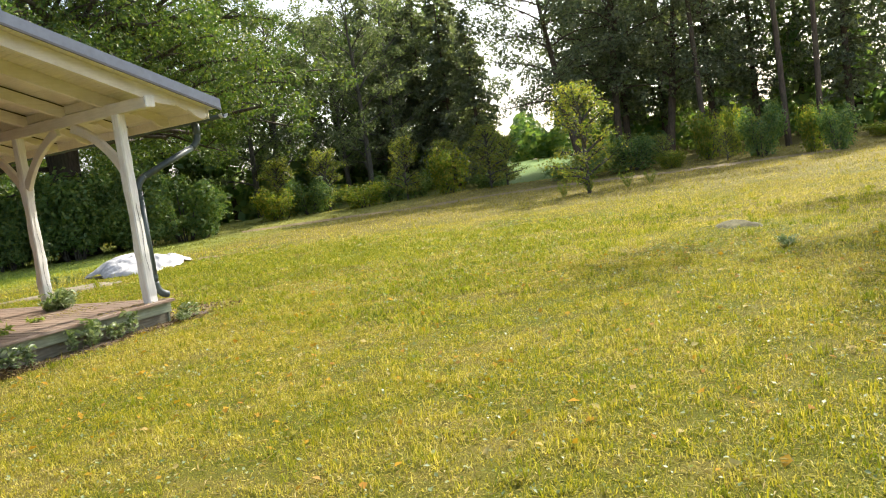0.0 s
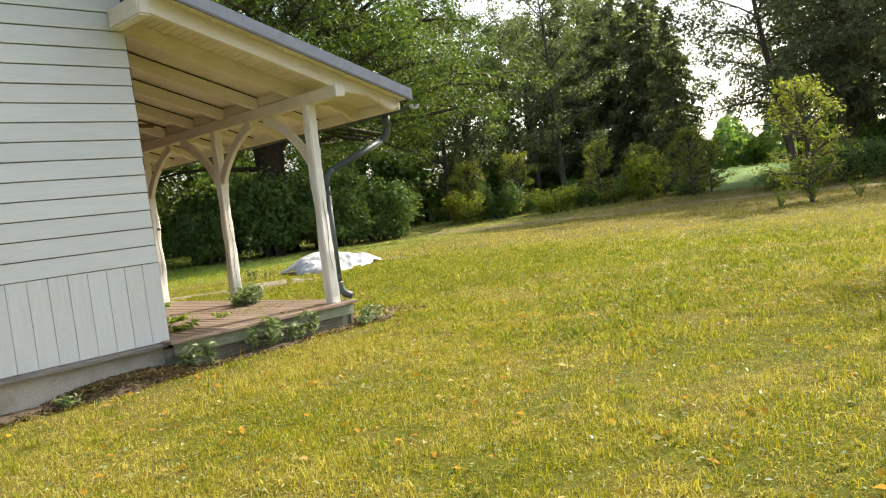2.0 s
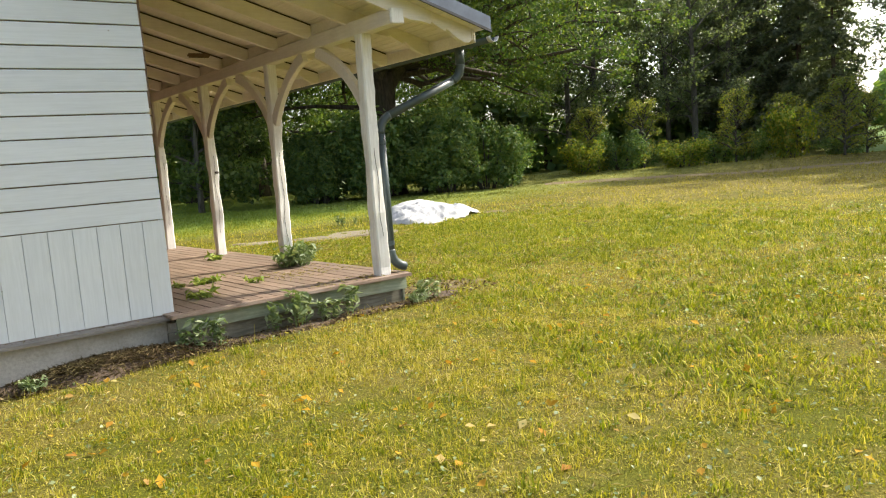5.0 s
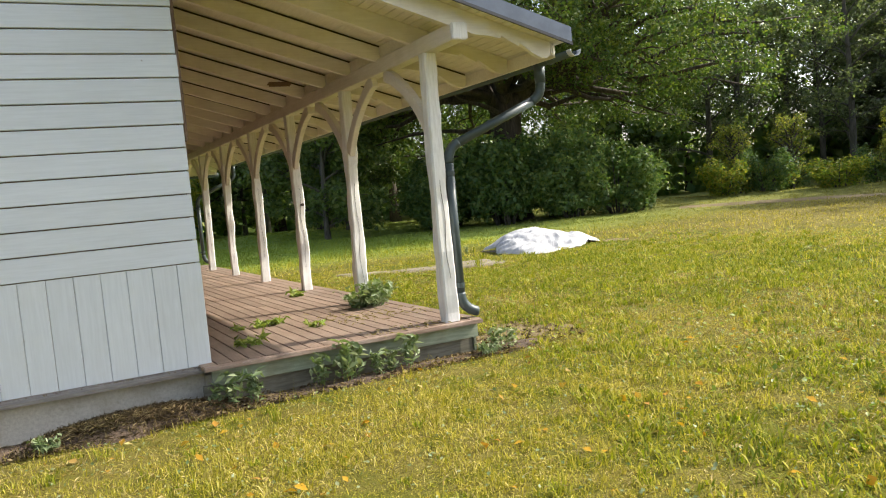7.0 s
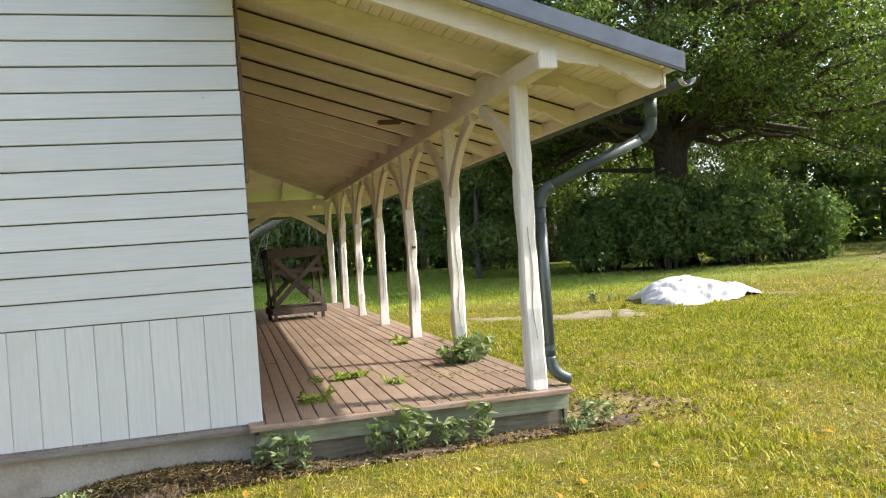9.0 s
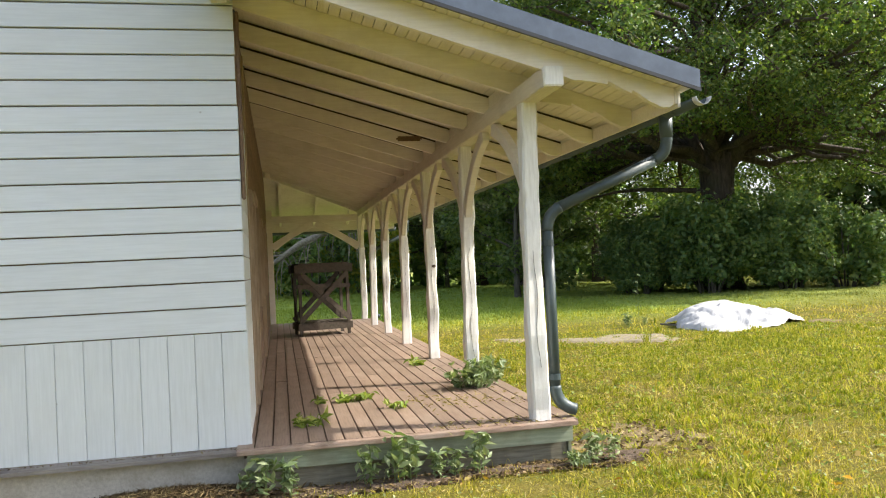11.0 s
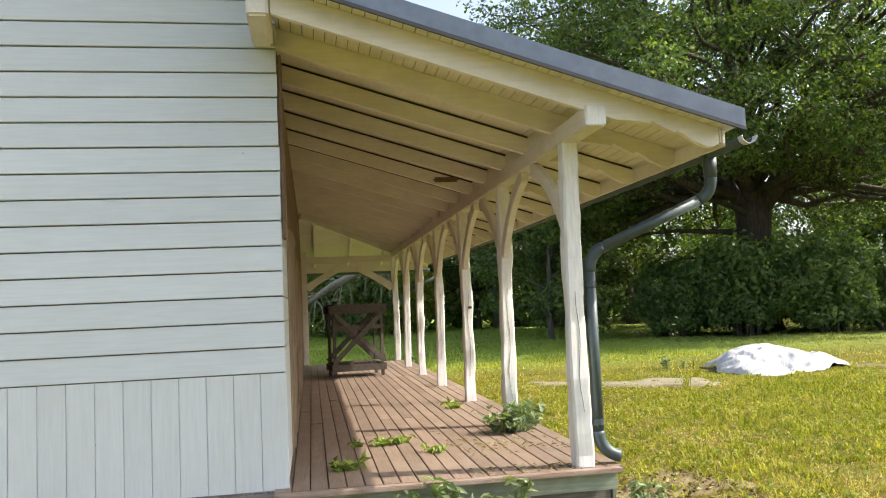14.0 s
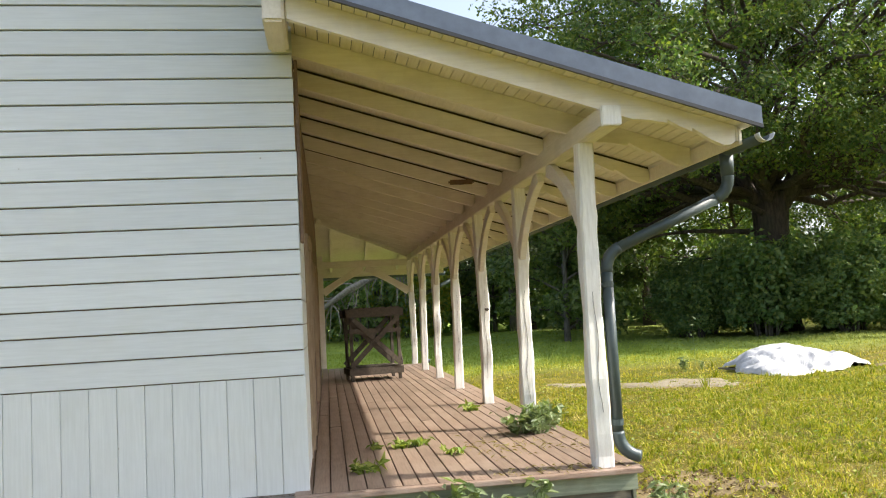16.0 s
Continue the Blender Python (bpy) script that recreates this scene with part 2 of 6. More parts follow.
def ground_mat():
    m, nt, b = mat_base("lawn_ground", 0.95)
    vec = coords(nt, jitter=False)
    a = noise_tex(nt, vec, 0.55, 3.0)
    f = noise_tex(nt, vec, 3.0, 3.0)
    fine = noise_tex(nt, vec, 60.0, 4.0, 0.7)
    mid = noise_tex(nt, vec, 14.0, 4.0, 0.65)
    green = ramp(nt, fine, [(0.3, (0.055, 0.060, 0.007)), (0.7, (0.155, 0.16, 0.018))])
    dry = ramp(nt, fine, [(0.3, (0.085, 0.070, 0.014)), (0.7, (0.235, 0.20, 0.048))])
    far = noise_tex(nt, vec, 0.09, 2.0)
    fac = ramp(nt, mix(nt, mix(nt, a, f, 0.45), far, 0.3), [(0.44, (0.0,) * 3), (0.54, (1.0,) * 3)])
    away = nt.nodes.new("ShaderNodeSeparateXYZ")
    nt.links.new(vec, away.inputs[0])
    # straw patches fade out towards the far lawn
    dry_fade = node(nt, "ShaderNodeMapRange", **{"From Min": 21.0, "From Max": 27.0, "To Min": 1.0, "To Max": 0.1})
    nt.links.new(away.outputs["Y"], dry_fade.inputs["Value"])
    # ground colour lightened the same way where the oak shades it
    shade_lift = node(nt, "ShaderNodeMapRange", **{"From Min": 22.0, "From Max": 28.0, "To Min": 0.0, "To Max": 0.85})
    nt.links.new(away.outputs["Y"], shade_lift.inputs["Value"])
    c = mix(nt, green, dry, mix(nt, (0.0, 0.0, 0.0), fac, dry_fade.outputs["Result"]))
    c = mix(nt, c, ramp(nt, f, [(0.35, SHADE_LIFT_A), (0.65, SHADE_LIFT_B)]), shade_lift.outputs["Result"])
    band = node(nt, "ShaderNodeMapRange", **{"From Min": 17.0, "From Max": 30.0, "To Min": 0.0, "To Max": 0.62})
    nt.links.new(away.outputs["X"], band.inputs["Value"])
    c = mix(nt, c, ramp(nt, f, [(0.35, (0.15, 0.125, 0.045)), (0.65, (0.28, 0.235, 0.085))]), band.outputs["Result"])
    soil = ramp(nt, mid, [(0.60, (0, 0, 0)), (0.78, (0.5,) * 3)])
    c = mix(nt, c, (0.11, 0.085, 0.05), soil)
    nt.links.new(c, b.inputs["Base Color"])
    b.inputs["Specular IOR Level"].default_value = 0.1
    bump(nt, b, mix(nt, fine, mid, 0.4), 0.9, 0.03)
    return m


GROUND = ground_mat()


def soil_mat(name, light, dark, scale=18.0):
    m, nt, b = mat_base(name, 0.95)
    vec = coords(nt, jitter=False)
    f = noise_tex(nt, vec, scale, 6.0, 0.7)
    g = noise_tex(nt, vec, 2.0, 3.0)
    c = mix(nt, ramp(nt, f, [(0.3, dark), (0.7, light)]), dark, ramp(nt, g, [(0.45, (0, 0, 0)), (0.75, (0.6,) * 3)]))
    nt.links.new(c, b.inputs["Base Color"])
    bump(nt, b, f, 0.9, 0.02)
    return m


SOIL = soil_mat("dark_soil", (0.17, 0.115, 0.075), (0.055, 0.04, 0.028), 30)
SAND = soil_mat("pale_sandy_soil", (0.31, 0.265, 0.19), (0.18, 0.15, 0.09), 9)
GRAVEL = soil_mat("grey_gravel", (0.17, 0.155, 0.07), (0.07, 0.065, 0.025), 12)
TRACK = soil_mat("dry_track", (0.27, 0.20, 0.10), (0.13, 0.10, 0.045), 4)


def concrete_mat():
    m, nt, b = mat_base("old_concrete", 0.9)
    vec = coords(nt, jitter=False)
    f = noise_tex(nt, vec, 35.0, 5.0, 0.7)
    g = noise_tex(nt, vec, 3.0, 5.0, 0.65)
    c = mix(nt, ramp(nt, f, [(0.3, (0.42, 0.385, 0.32)), (0.7, (0.60, 0.555, 0.475))]), (0.31, 0.26, 0.19), ramp(nt, g, [(0.45, (0, 0, 0)), (0.7, (0.75,) * 3)]))
    nt.links.new(c, b.inputs["Base Color"])
    bump(nt, b, f, 0.5, 0.006)
    return m


CONCRETE = concrete_mat()


def metal_paint(name, col, rough):
    m, nt, b = mat_base(name, rough, 0.0)
    f = noise_tex(nt, coords(nt), 7.0, 5.0, 0.7)
    lo = tuple(c * 0.75 for c in col)
    nt.links.new(ramp(nt, f, [(0.35, lo), (0.65, col)]), b.inputs["Base Color"])
    nt.links.new(ramp(nt, f, [(0.3, (rough - 0.08,) * 3), (0.7, (rough + 0.12,) * 3)]), b.inputs["Roughness"])
    b.inputs["Coat Weight"].default_value = 0.2
    return m


ROOFM = metal_paint("slate_blue_metal", (0.105, 0.135, 0.195), 0.38)
DRIPM = metal_paint("black_drip_metal", (0.018, 0.020, 0.024), 0.5)
PIPEM = metal_paint("grey_green_gutter", (0.050, 0.074, 0.080), 0.46)
PIPEL = metal_paint("bare_metal_lip", (0.55, 0.56, 0.56), 0.4)


def tarp_mat():
    m, nt, b = mat_base("white_tarp", 0.6)
    vec = coords(nt, jitter=False)
    f = noise_tex(nt, vec, 5.0, 5.0, 0.6)
    nt.links.new(ramp(nt, f, [(0.35, (0.40, 0.405, 0.42)), (0.6, (0.53, 0.53, 0.535))]), b.inputs["Base Color"])
    bump(nt, b, noise_tex(nt, vec, 6.0, 4.0, 0.6), 0.6, 0.03)
    return m


TARP = tarp_mat()
# near-black colour for the shade in the gaps above the rafters
GAPW = wood_mat("shaded_gap", (0.075, 0.05, 0.03), (0.04, 0.028, 0.018), (0.03, 0.02, 0.012), (1, 6, 6), 0.9)
GLASS, gnt, gb = mat_base("window_dark_glass", 0.05)
gb.inputs["Base Color"].default_value = (0.02, 0.022, 0.025, 1)

# ---- mesh helpers ----
rng = np.random.default_rng(7)


def finish(name, bm, material, parent=None, label="", smooth=False):
    me = bpy.data.meshes.new(name)
    bm.normal_update()
    bm.to_mesh(me)
    bm.free()
    me.materials.append(material)
    if smooth:
        me.polygons.foreach_set("use_smooth", [True] * len(me.polygons))
    ob = new(name, me)
    if parent is not None:
        ob.parent = parent
    if label:
        ob["label"] = label
    return ob


def part(name, bm, material, parent, label="", smooth=False):
    return finish(name, bm, material, parent, label, smooth)


def empty(name, at=(0, 0, 0)):
    e = new(name)
    e.location = at
    e.empty_display_size = 0.2
    return e


def box(bm, x0, x1, y0, y1, z0, z1, m=None):
    v = [bm.verts.new((x, y, z)) for z in (z0, z1) for y in (y0, y1) for x in (x0, x1)]
    for f in ((0, 2, 3, 1), (4, 5, 7, 6), (0, 1, 5, 4), (2, 6, 7, 3), (0, 4, 6, 2), (1, 3, 7, 5)):
        bm.faces.new([v[i] for i in f])
    if m is not None:
        bmesh.ops.transform(bm, matrix=m, verts=v)
    return v


def bbox(x0, x1, y0, y1, z0, z1, bev=0.006, m=None):
    """A box with worn, rounded edges, as a new bmesh."""
    bm = bmesh.new()
    box(bm, x0, x1, y0, y1, z0, z1)
    if bev:
        bmesh.ops.bevel(bm, geom=bm.edges[:], offset=bev, segments=2, affect="EDGES")
    if m is not None:
        bmesh.ops.transform(bm, matrix=m, verts=bm.verts[:])
    return bm


def beam_between(p, q, w, h, bev=0.006, up=(0, 0, 1)):
    """A squared timber from p to q, w across and h deep."""
    p, q = Vector(p), Vector(q)
    d = q - p
    z = d.normalized()
    x = Vector(up).cross(z)
    if x.length < 1e-4:
        x = Vector((1, 0, 0))
    x.normalize()
    y = z.cross(x)
    m = Matrix((x, y, z)).transposed().to_4x4()
    m.translation = p
    return bbox(-w / 2, w / 2, -h / 2, h / 2, 0, d.length, bev, m)


def tube(bm, pts, radii, sides=8, cap=True):
    """A tapered round limb through the points."""
    rings = []
    prev = None
    for i, p in enumerate(pts):
        p = Vector(p)
        a = Vector(pts[max(i - 1, 0)])
        c = Vector(pts[min(i + 1, len(pts) - 1)])
        t = (c - a).normalized()
        x = (prev - t * prev.dot(t)) if prev is not None else t.orthogonal()
        x.normalize()
        prev = x
        y = t.cross(x)
        rings.append([bm.verts.new(p + float(radii[i]) * (math.cos(k * 2 * math.pi / sides) * x + math.sin(k * 2 * math.pi / sides) * y)) for k in range(sides)])
    for r, s in zip(rings, rings[1:]):
        for k in range(sides):
            bm.faces.new((r[k], r[(k + 1) % sides], s[(k + 1) % sides], s[k]))
    if cap:
        bm.faces.new(rings[0][::-1])
        bm.faces.new(rings[-1])


def prism(bm, outline, axis_from, axis_to, place):
    """A plank with the given outline, swept from axis_from to axis_to; place(u, v, w) gives the point."""
    a = [bm.verts.new(place(u, v, axis_from)) for u, v in outline]
    b = [bm.verts.new(place(u, v, axis_to)) for u, v in outline]
    n = len(outline)
    bm.faces.new(a)
    bm.faces.new(b[::-1])
    for i in range(n):
        bm.faces.new((a[i], b[i], b[(i + 1) % n], a[(i + 1) % n]))
    bmesh.ops.recalc_face_normals(bm, faces=bm.faces[:])


def raw_mesh(name, verts, tris, material):
    me = bpy.data.meshes.new(name)
    nv, nf, k = len(verts), len(tris), tris.shape[1]
    me.vertices.add(nv)
    me.vertices.foreach_set("co", verts.astype(np.float32).ravel())
    me.loops.add(nf * k)
    me.loops.foreach_set("vertex_index", tris.astype(np.int32).ravel())
    me.polygons.add(nf)
    me.polygons.foreach_set("loop_start", np.arange(0, nf * k, k, dtype=np.int32))
    me.polygons.foreach_set("loop_total", np.full(nf, k, dtype=np.int32))
    me.update(calc_edges=True)
    me.materials.append(material)
    return me


def leaves_mesh(name, pos, out, size, material, aspect=0.62, droop=0.0, r=None):
    """Many small folded leaves at pos, their faces turned mostly along out."""
    r = rng if r is None else r
    n = len(pos)
    nrm = out + r.normal(0, 0.75, (n, 3))
    nrm /= np.linalg.norm(nrm, axis=1, keepdims=True) + 1e-9
    t = r.normal(0, 1, (n, 3))
    t[:, 2] -= droop
    t -= nrm * np.sum(t * nrm, axis=1, keepdims=True)
    t /= np.linalg.norm(t, axis=1, keepdims=True) + 1e-9
    s = np.cross(nrm, t)
    L = (size * r.uniform(0.6, 1.35, n))[:, None]
    W = L * aspect * 0.5
    fold = nrm * L * 0.12
    v = np.stack([pos - t * L * 0.5, pos + s * W + fold, pos + t * L * 0.5, pos - s * W + fold], axis=1).reshape(-1, 3)
    i = np.arange(n)[:, None] * 4
    tris = np.concatenate([i + np.array([[0, 1, 2]]), i + np.array([[0, 2, 3]])], axis=1).reshape(-1, 3)
    return raw_mesh(name, v, tris, material)


def ground_z(x, y):
    """The lawn: almost flat, soft bumps, a shallow dip along the house and a low bank far off."""
    x, y = np.asarray(x, float), np.asarray(y, float)
    z = 0.08 + 0.025 * np.sin(x * 0.9 + 1.3) * np.cos(y * 0.7) + 0.02 * np.sin(x * 0.31 - y * 0.23)
    near_house = np.clip(1 - np.hypot(np.maximum(x - 8.3, 0), np.maximum(9.9 - y, 0)) / 1.3, 0, 1)
    z = z - 0.05 * near_house
    d = np.hypot(x - 0.5, y - 1.0)
    z = z + 0.28 * np.exp(-((d - 46.0) / 2.6) ** 2)
    z = z + 0.045 * np.clip(d - 50.0, 0, 34) * (y < 40)
    z = z + 0.10 * np.exp(-(((x - 13.4) / 1.2) ** 2 + ((y - 3.0) / 1.0) ** 2))
    return z


def gz(x, y):
    return float(ground_z(x, y))


# ---- ground ----
def grid_axis(lo, hi, centre, fine, coarse):
    out, p = [], centre
    while p < hi:
        out.append(p)
        p += fine + coarse * max(0, abs(p - centre) - 14) ** 1.3
    p = centre
    while p > lo:
        p -= fine + coarse * max(0, abs(p - centre) - 14) ** 1.3
        out.append(p)
    return np.array(sorted(out))


gx, gy = grid_axis(-900, 900, 6.0, 0.35, 0.02), grid_axis(-900, 900, 7.0, 0.35, 0.02)
X, Y = np.meshgrid(gx, gy)
V = np.stack([X.ravel(), Y.ravel(), ground_z(X, Y).ravel()], axis=1)
nx, ny = len(gx), len(gy)
idx = (np.arange(ny - 1)[:, None] * nx + np.arange(nx - 1)[None, :]).ravel()
F = np.stack([idx, idx + 1, idx + nx + 1, idx + nx], axis=1)
lawn = new("ground", raw_mesh("ground", V, F, GROUND))
lawn.data.polygons.foreach_set("use_smooth", [True] * len(lawn.data.polygons))
tagged(lawn, "sunlit lawn ground with green and straw-dry patches", "ground", kind="structure")


def patch(name, cx, cy, rx, ry, material, label, turn=0.0, lift=0.012, seed=1, dome=0.03):
    """An irregular bare patch lying on the lawn."""
    bm = bmesh.new()
    r = random.Random(seed)
    rings, n = 5, 36
    ph = [r.uniform(0, 6.28) for _ in range(4)]
    rows = []
    for j in range(1, rings + 1):
        row = []
        for k in range(n):
            a = 2 * math.pi * k / n
            w = 1 + 0.22 * math.sin(3 * a + ph[0]) + 0.15 * math.sin(5 * a + ph[1]) + 0.10 * math.sin(9 * a + ph[2])
            u, v = rx * w * math.cos(a) * j / rings, ry * w * math.sin(a) * j / rings
            x = cx + u * math.cos(turn) - v * math.sin(turn)
            y = cy + u * math.sin(turn) + v * math.cos(turn)
            f = 1 - (j / rings) ** 2
            row.append(bm.verts.new((x, y, gz(x, y) + lift * (1 if j < rings else -1.5) + dome * f * r.uniform(0.6, 1.2))))
        rows.append(row)
    c = bm.verts.new((cx, cy, gz(cx, cy) + lift + dome))
    for k in range(n):
        bm.faces.new((c, rows[0][k], rows[0][(k + 1) % n]))
        for a, b in zip(rows, rows[1:]):
            bm.faces.new((a[k], b[k], b[(k + 1) % n], a[(k + 1) % n]))
    ob = finish(name, bm, material, smooth=True)
    return tagged(ob, label, "ground", kind="structure")

# ---- house ----
WX, WY = 5.43, 10.12          # corner of the house: porch side and gable face
DECK_Z, DECK_X, DECK_Y, DECK_END = 0.40, 8.08, 9.88, 24.45
EAVE_X, FRONT_Y, SLOPE = 8.96, 9.26, 0.305
SOFFIT_EAVE = 3.04
POST_X, POST_Y0, POST_STEP, POSTS = 7.825, 10.085, 2.38, 7
BEAM_Z = 3.08
END_Y = 25.55                 # eave of the hipped far end
HIPX = lambda y: EAVE_X - (END_Y - y)


def soffit(x):
    return SOFFIT_EAVE + SLOPE * (EAVE_X - x)


# foundation
bm = bbox(-3.2, 5.37, 10.17, 25.0, -0.3, 0.335, 0.01)
box(bm, 5.372, 5.44, 10.08, 10.4, -0.3, 0.30)
plinth = finish("foundation", bm, CONCRETE)
tagged(plinth, "low grey concrete foundation with dirt stains", "foundation", kind="structure")
bm = bmesh.new()
prism(bm, [(10.03, 0.335), (10.03, 0.362), (10.13, 0.385), (10.13, 0.335)], -3.25, 5.36, lambda u, v, w: Vector((w, u, v)))
sill = finish("sill_board", bm, SILLM)
tagged(sill, "weathered brown drip board on top of the foundation", "trim", kind="structure")

# walls
bm = bmesh.new()
GABLE = [(-3.2, 0.36), (5.40, 0.36), (5.40, 4.30), (1.1, 7.18), (-3.2, 4.30)]
prism(bm, GABLE, 10.155, 10.30, lambda u, v, w: Vector((u, w, v)))
wall_gable = finish("wall_gable", bm, RAW)
tagged(wall_gable, "gable wall clad with pale grey painted boards", "wall", kind="structure")
bm = bmesh.new()
box(bm, 5.22, 5.385, 10.31, 25.0, 0.36, 4.12)
wall_porch = finish("wall_porch", bm, RAW)
tagged(wall_porch, "unfinished brown timber wall along the covered porch", "wall", kind="structure")
for nm, a in (("wall_back", (-3.2, 5.21, 24.85, 25.0)), ("wall_side", (-3.2, -3.05, 10.31, 24.84))):
    bm = bmesh.new()
    box(bm, a[0], a[1], a[2], a[3], 0.36, 4.12)
    tagged(finish(nm, bm, WHITE), "plain painted board wall of the house", "wall", kind="structure")

# roof of the house body, dark metal, steeper than the porch roof
MS = 0.66
main_roof = empty("house_roof", (1.1, 17, 4.3))
for sgn, nm in ((1, "roof_slope"), (-1, "roof_slope")):
    bm = bmesh.new()
    ex = 6.04 if sgn > 0 else -3.84
    rz = 4.20 + MS * 4.94
    prism(bm, [(ex, 4.20), (1.1, rz), (1.1, rz + 0.07), (ex, 4.27)], 9.53, 25.6, lambda u, v, w: Vector((u - 1.1, w - 17, v - 4.3)))
    part(nm, bm, ROOFM, main_roof)
    bm = bmesh.new()
    x0 = 5.40 if sgn > 0 else -3.2
    prism(bm, [(x0, 4.20 + MS * abs(ex - x0) - 0.02), (1.1, rz - 0.02), (1.1, rz - 0.21), (x0, 4.20 + MS * abs(ex - x0) - 0.21)], 9.50, 9.55, lambda u, v, w: Vector((u - 1.1, w - 17, v - 4.3)))
    part("barge_board", bm, WHITE, main_roof, "pale painted barge board")
tagged(main_roof, "dark metal main roof of the house", "roof", kind="structure")

# porch roof: sheets, edge flashing, soffit boards
porch_roof = empty("porch_roof", (7.2, 17, 3.5))
O = Vector((7.2, 17, 3.5))


def on_roof(x, y, lift):
    return Vector((x, y, soffit(x) + lift)) - O


def on_hip(x, y, lift):
    return Vector((x, y, SOFFIT_EAVE + SLOPE * (END_Y - y) + lift)) - O


def slab(pts, lo, hi, fn):
    bm = bmesh.new()
    a = [bm.verts.new(fn(x, y, lo)) for x, y in pts]
    b = [bm.verts.new(fn(x, y, hi)) for x, y in pts]
    n = len(pts)
    bm.faces.new(a)
    bm.faces.new(b[::-1])
    for i in range(n):
        bm.faces.new((a[i], b[i], b[(i + 1) % n], a[(i + 1) % n]))
    bmesh.ops.recalc_face_normals(bm, faces=bm.faces[:])
    return bm


RT = 5.41
part("roof_sheet", slab([(EAVE_X, FRONT_Y + 0.01), (RT, FRONT_Y + 0.01), (RT, END_Y - (EAVE_X - RT)), (EAVE_X, END_Y)], 0.022, 0.075, on_roof), ROOFM, porch_roof)
part("roof_sheet", slab([(EAVE_X, END_Y), (RT, END_Y - (EAVE_X - RT)), (-3.8, END_Y - (EAVE_X - RT)), (-3.8, END_Y)], 0.022, 0.075, on_hip), ROOFM, porch_roof)
part("edge_flashing", slab([(EAVE_X + 0.02, FRONT_Y - 0.012), (RT, FRONT_Y - 0.012), (RT, FRONT_Y + 0.008), (EAVE_X + 0.02, FRONT_Y + 0.008)], -0.005, 0.135, on_roof), ROOFM, porch_roof, "slate blue sheet metal roof edge")
part("edge_flashing", slab([(EAVE_X + 0.02, FRONT_Y - 0.004), (RT, FRONT_Y - 0.004), (RT, FRONT_Y + 0.09), (EAVE_X + 0.02, FRONT_Y + 0.09)], 0.137, 0.142, on_roof), ROOFM, porch_roof)
part("drip_edge", slab([(EAVE_X + 0.02, FRONT_Y - 0.02), (RT, FRONT_Y - 0.02), (RT, FRONT_Y + 0.004), (EAVE_X + 0.02, FRONT_Y + 0.004)], -0.034, -0.006, on_roof), DRIPM, porch_roof, "thin dark metal drip edge")
tagged(porch_roof, "low slate blue metal porch roof with hipped far end", "roof", kind="structure")

# soffit boards above the rafters, one mesh
bm = bmesh.new()
x, k = EAVE_X - 0.01, 0
while x > RT + 0.02:
    w = 0.092
    x1 = max(x - w + 0.008, RT)
    y1 = END_Y - (EAVE_X - x) - 0.02 if x > 7.76 else 10.30
    vs = []
    for lift in (0.0, 0.018):
        vs.append([bm.verts.new(Vector((px, py, soffit(px) + lift))) for px, py in ((x, FRONT_Y + 0.02), (x1, FRONT_Y + 0.02), (x1, y1), (x, y1))])
    a, b = vs
    bm.faces.new(a[::-1])
    bm.faces.new(b)
    for i in range(4):
        bm.faces.new((a[i], a[(i + 1) % 4], b[(i + 1) % 4], b[i]))
    x -= w
for i in range(16):
    y0, y1 = 10.305 + 0.91 * i, min(10.305 + 0.91 * (i + 1) - 0.003, END_Y - (EAVE_X - RT) - 0.05 + 0.6 * max(0, i - 12))
    joint = (7.30, 7.38, 6.2, 7.0, 6.6)[i % 5]
    for xa, xb in ((RT, joint - 0.003), (joint + 0.003, 7.755)):
        if y1 - y0 < 0.05:
            continue
        vs = [[bm.verts.new(Vector((px, py, soffit(px) + lift))) for px, py in ((xb, y0), (xa, y0), (xa, min(y1, END_Y - (EAVE_X - xa) - 0.02)), (xb, min(y1, END_Y - (EAVE_X - xb) - 0.02)))] for lift in (0.002, 0.018)]
        a, b = vs
        bm.faces.new(a[::-1])
        bm.faces.new(b)
        for k in range(4):
            bm.faces.new((a[k], a[(k + 1) % 4], b[(k + 1) % 4], b[k]))
y = END_Y - 0.01
while y > END_Y - 3.5:
    w = 0.092
    y1 = y - w + 0.005
    xe = EAVE_X - (END_Y - y) - 0.02
    vs = []
    for lift in (0.0, 0.018):
        vs.append([bm.verts.new(Vector((px, py, SOFFIT_EAVE + SLOPE * (END_Y - py) + lift))) for px, py in ((xe, y), (xe, y1), (1.0, y1), (1.0, y))])
    a, b = vs
    bm.faces.new(a[::-1])
    bm.faces.new(b)
    for i in range(4):
        bm.faces.new((a[i], a[(i + 1) % 4], b[(i + 1) % 4], b[i]))
    y -= w
bmesh.ops.recalc_face_normals(bm, faces=bm.faces[:])
ceiling = finish("ceiling", bm, CREAM_Y)
tagged(ceiling, "cream painted tongue-and-groove porch ceiling boards", "ceiling", kind="structure")


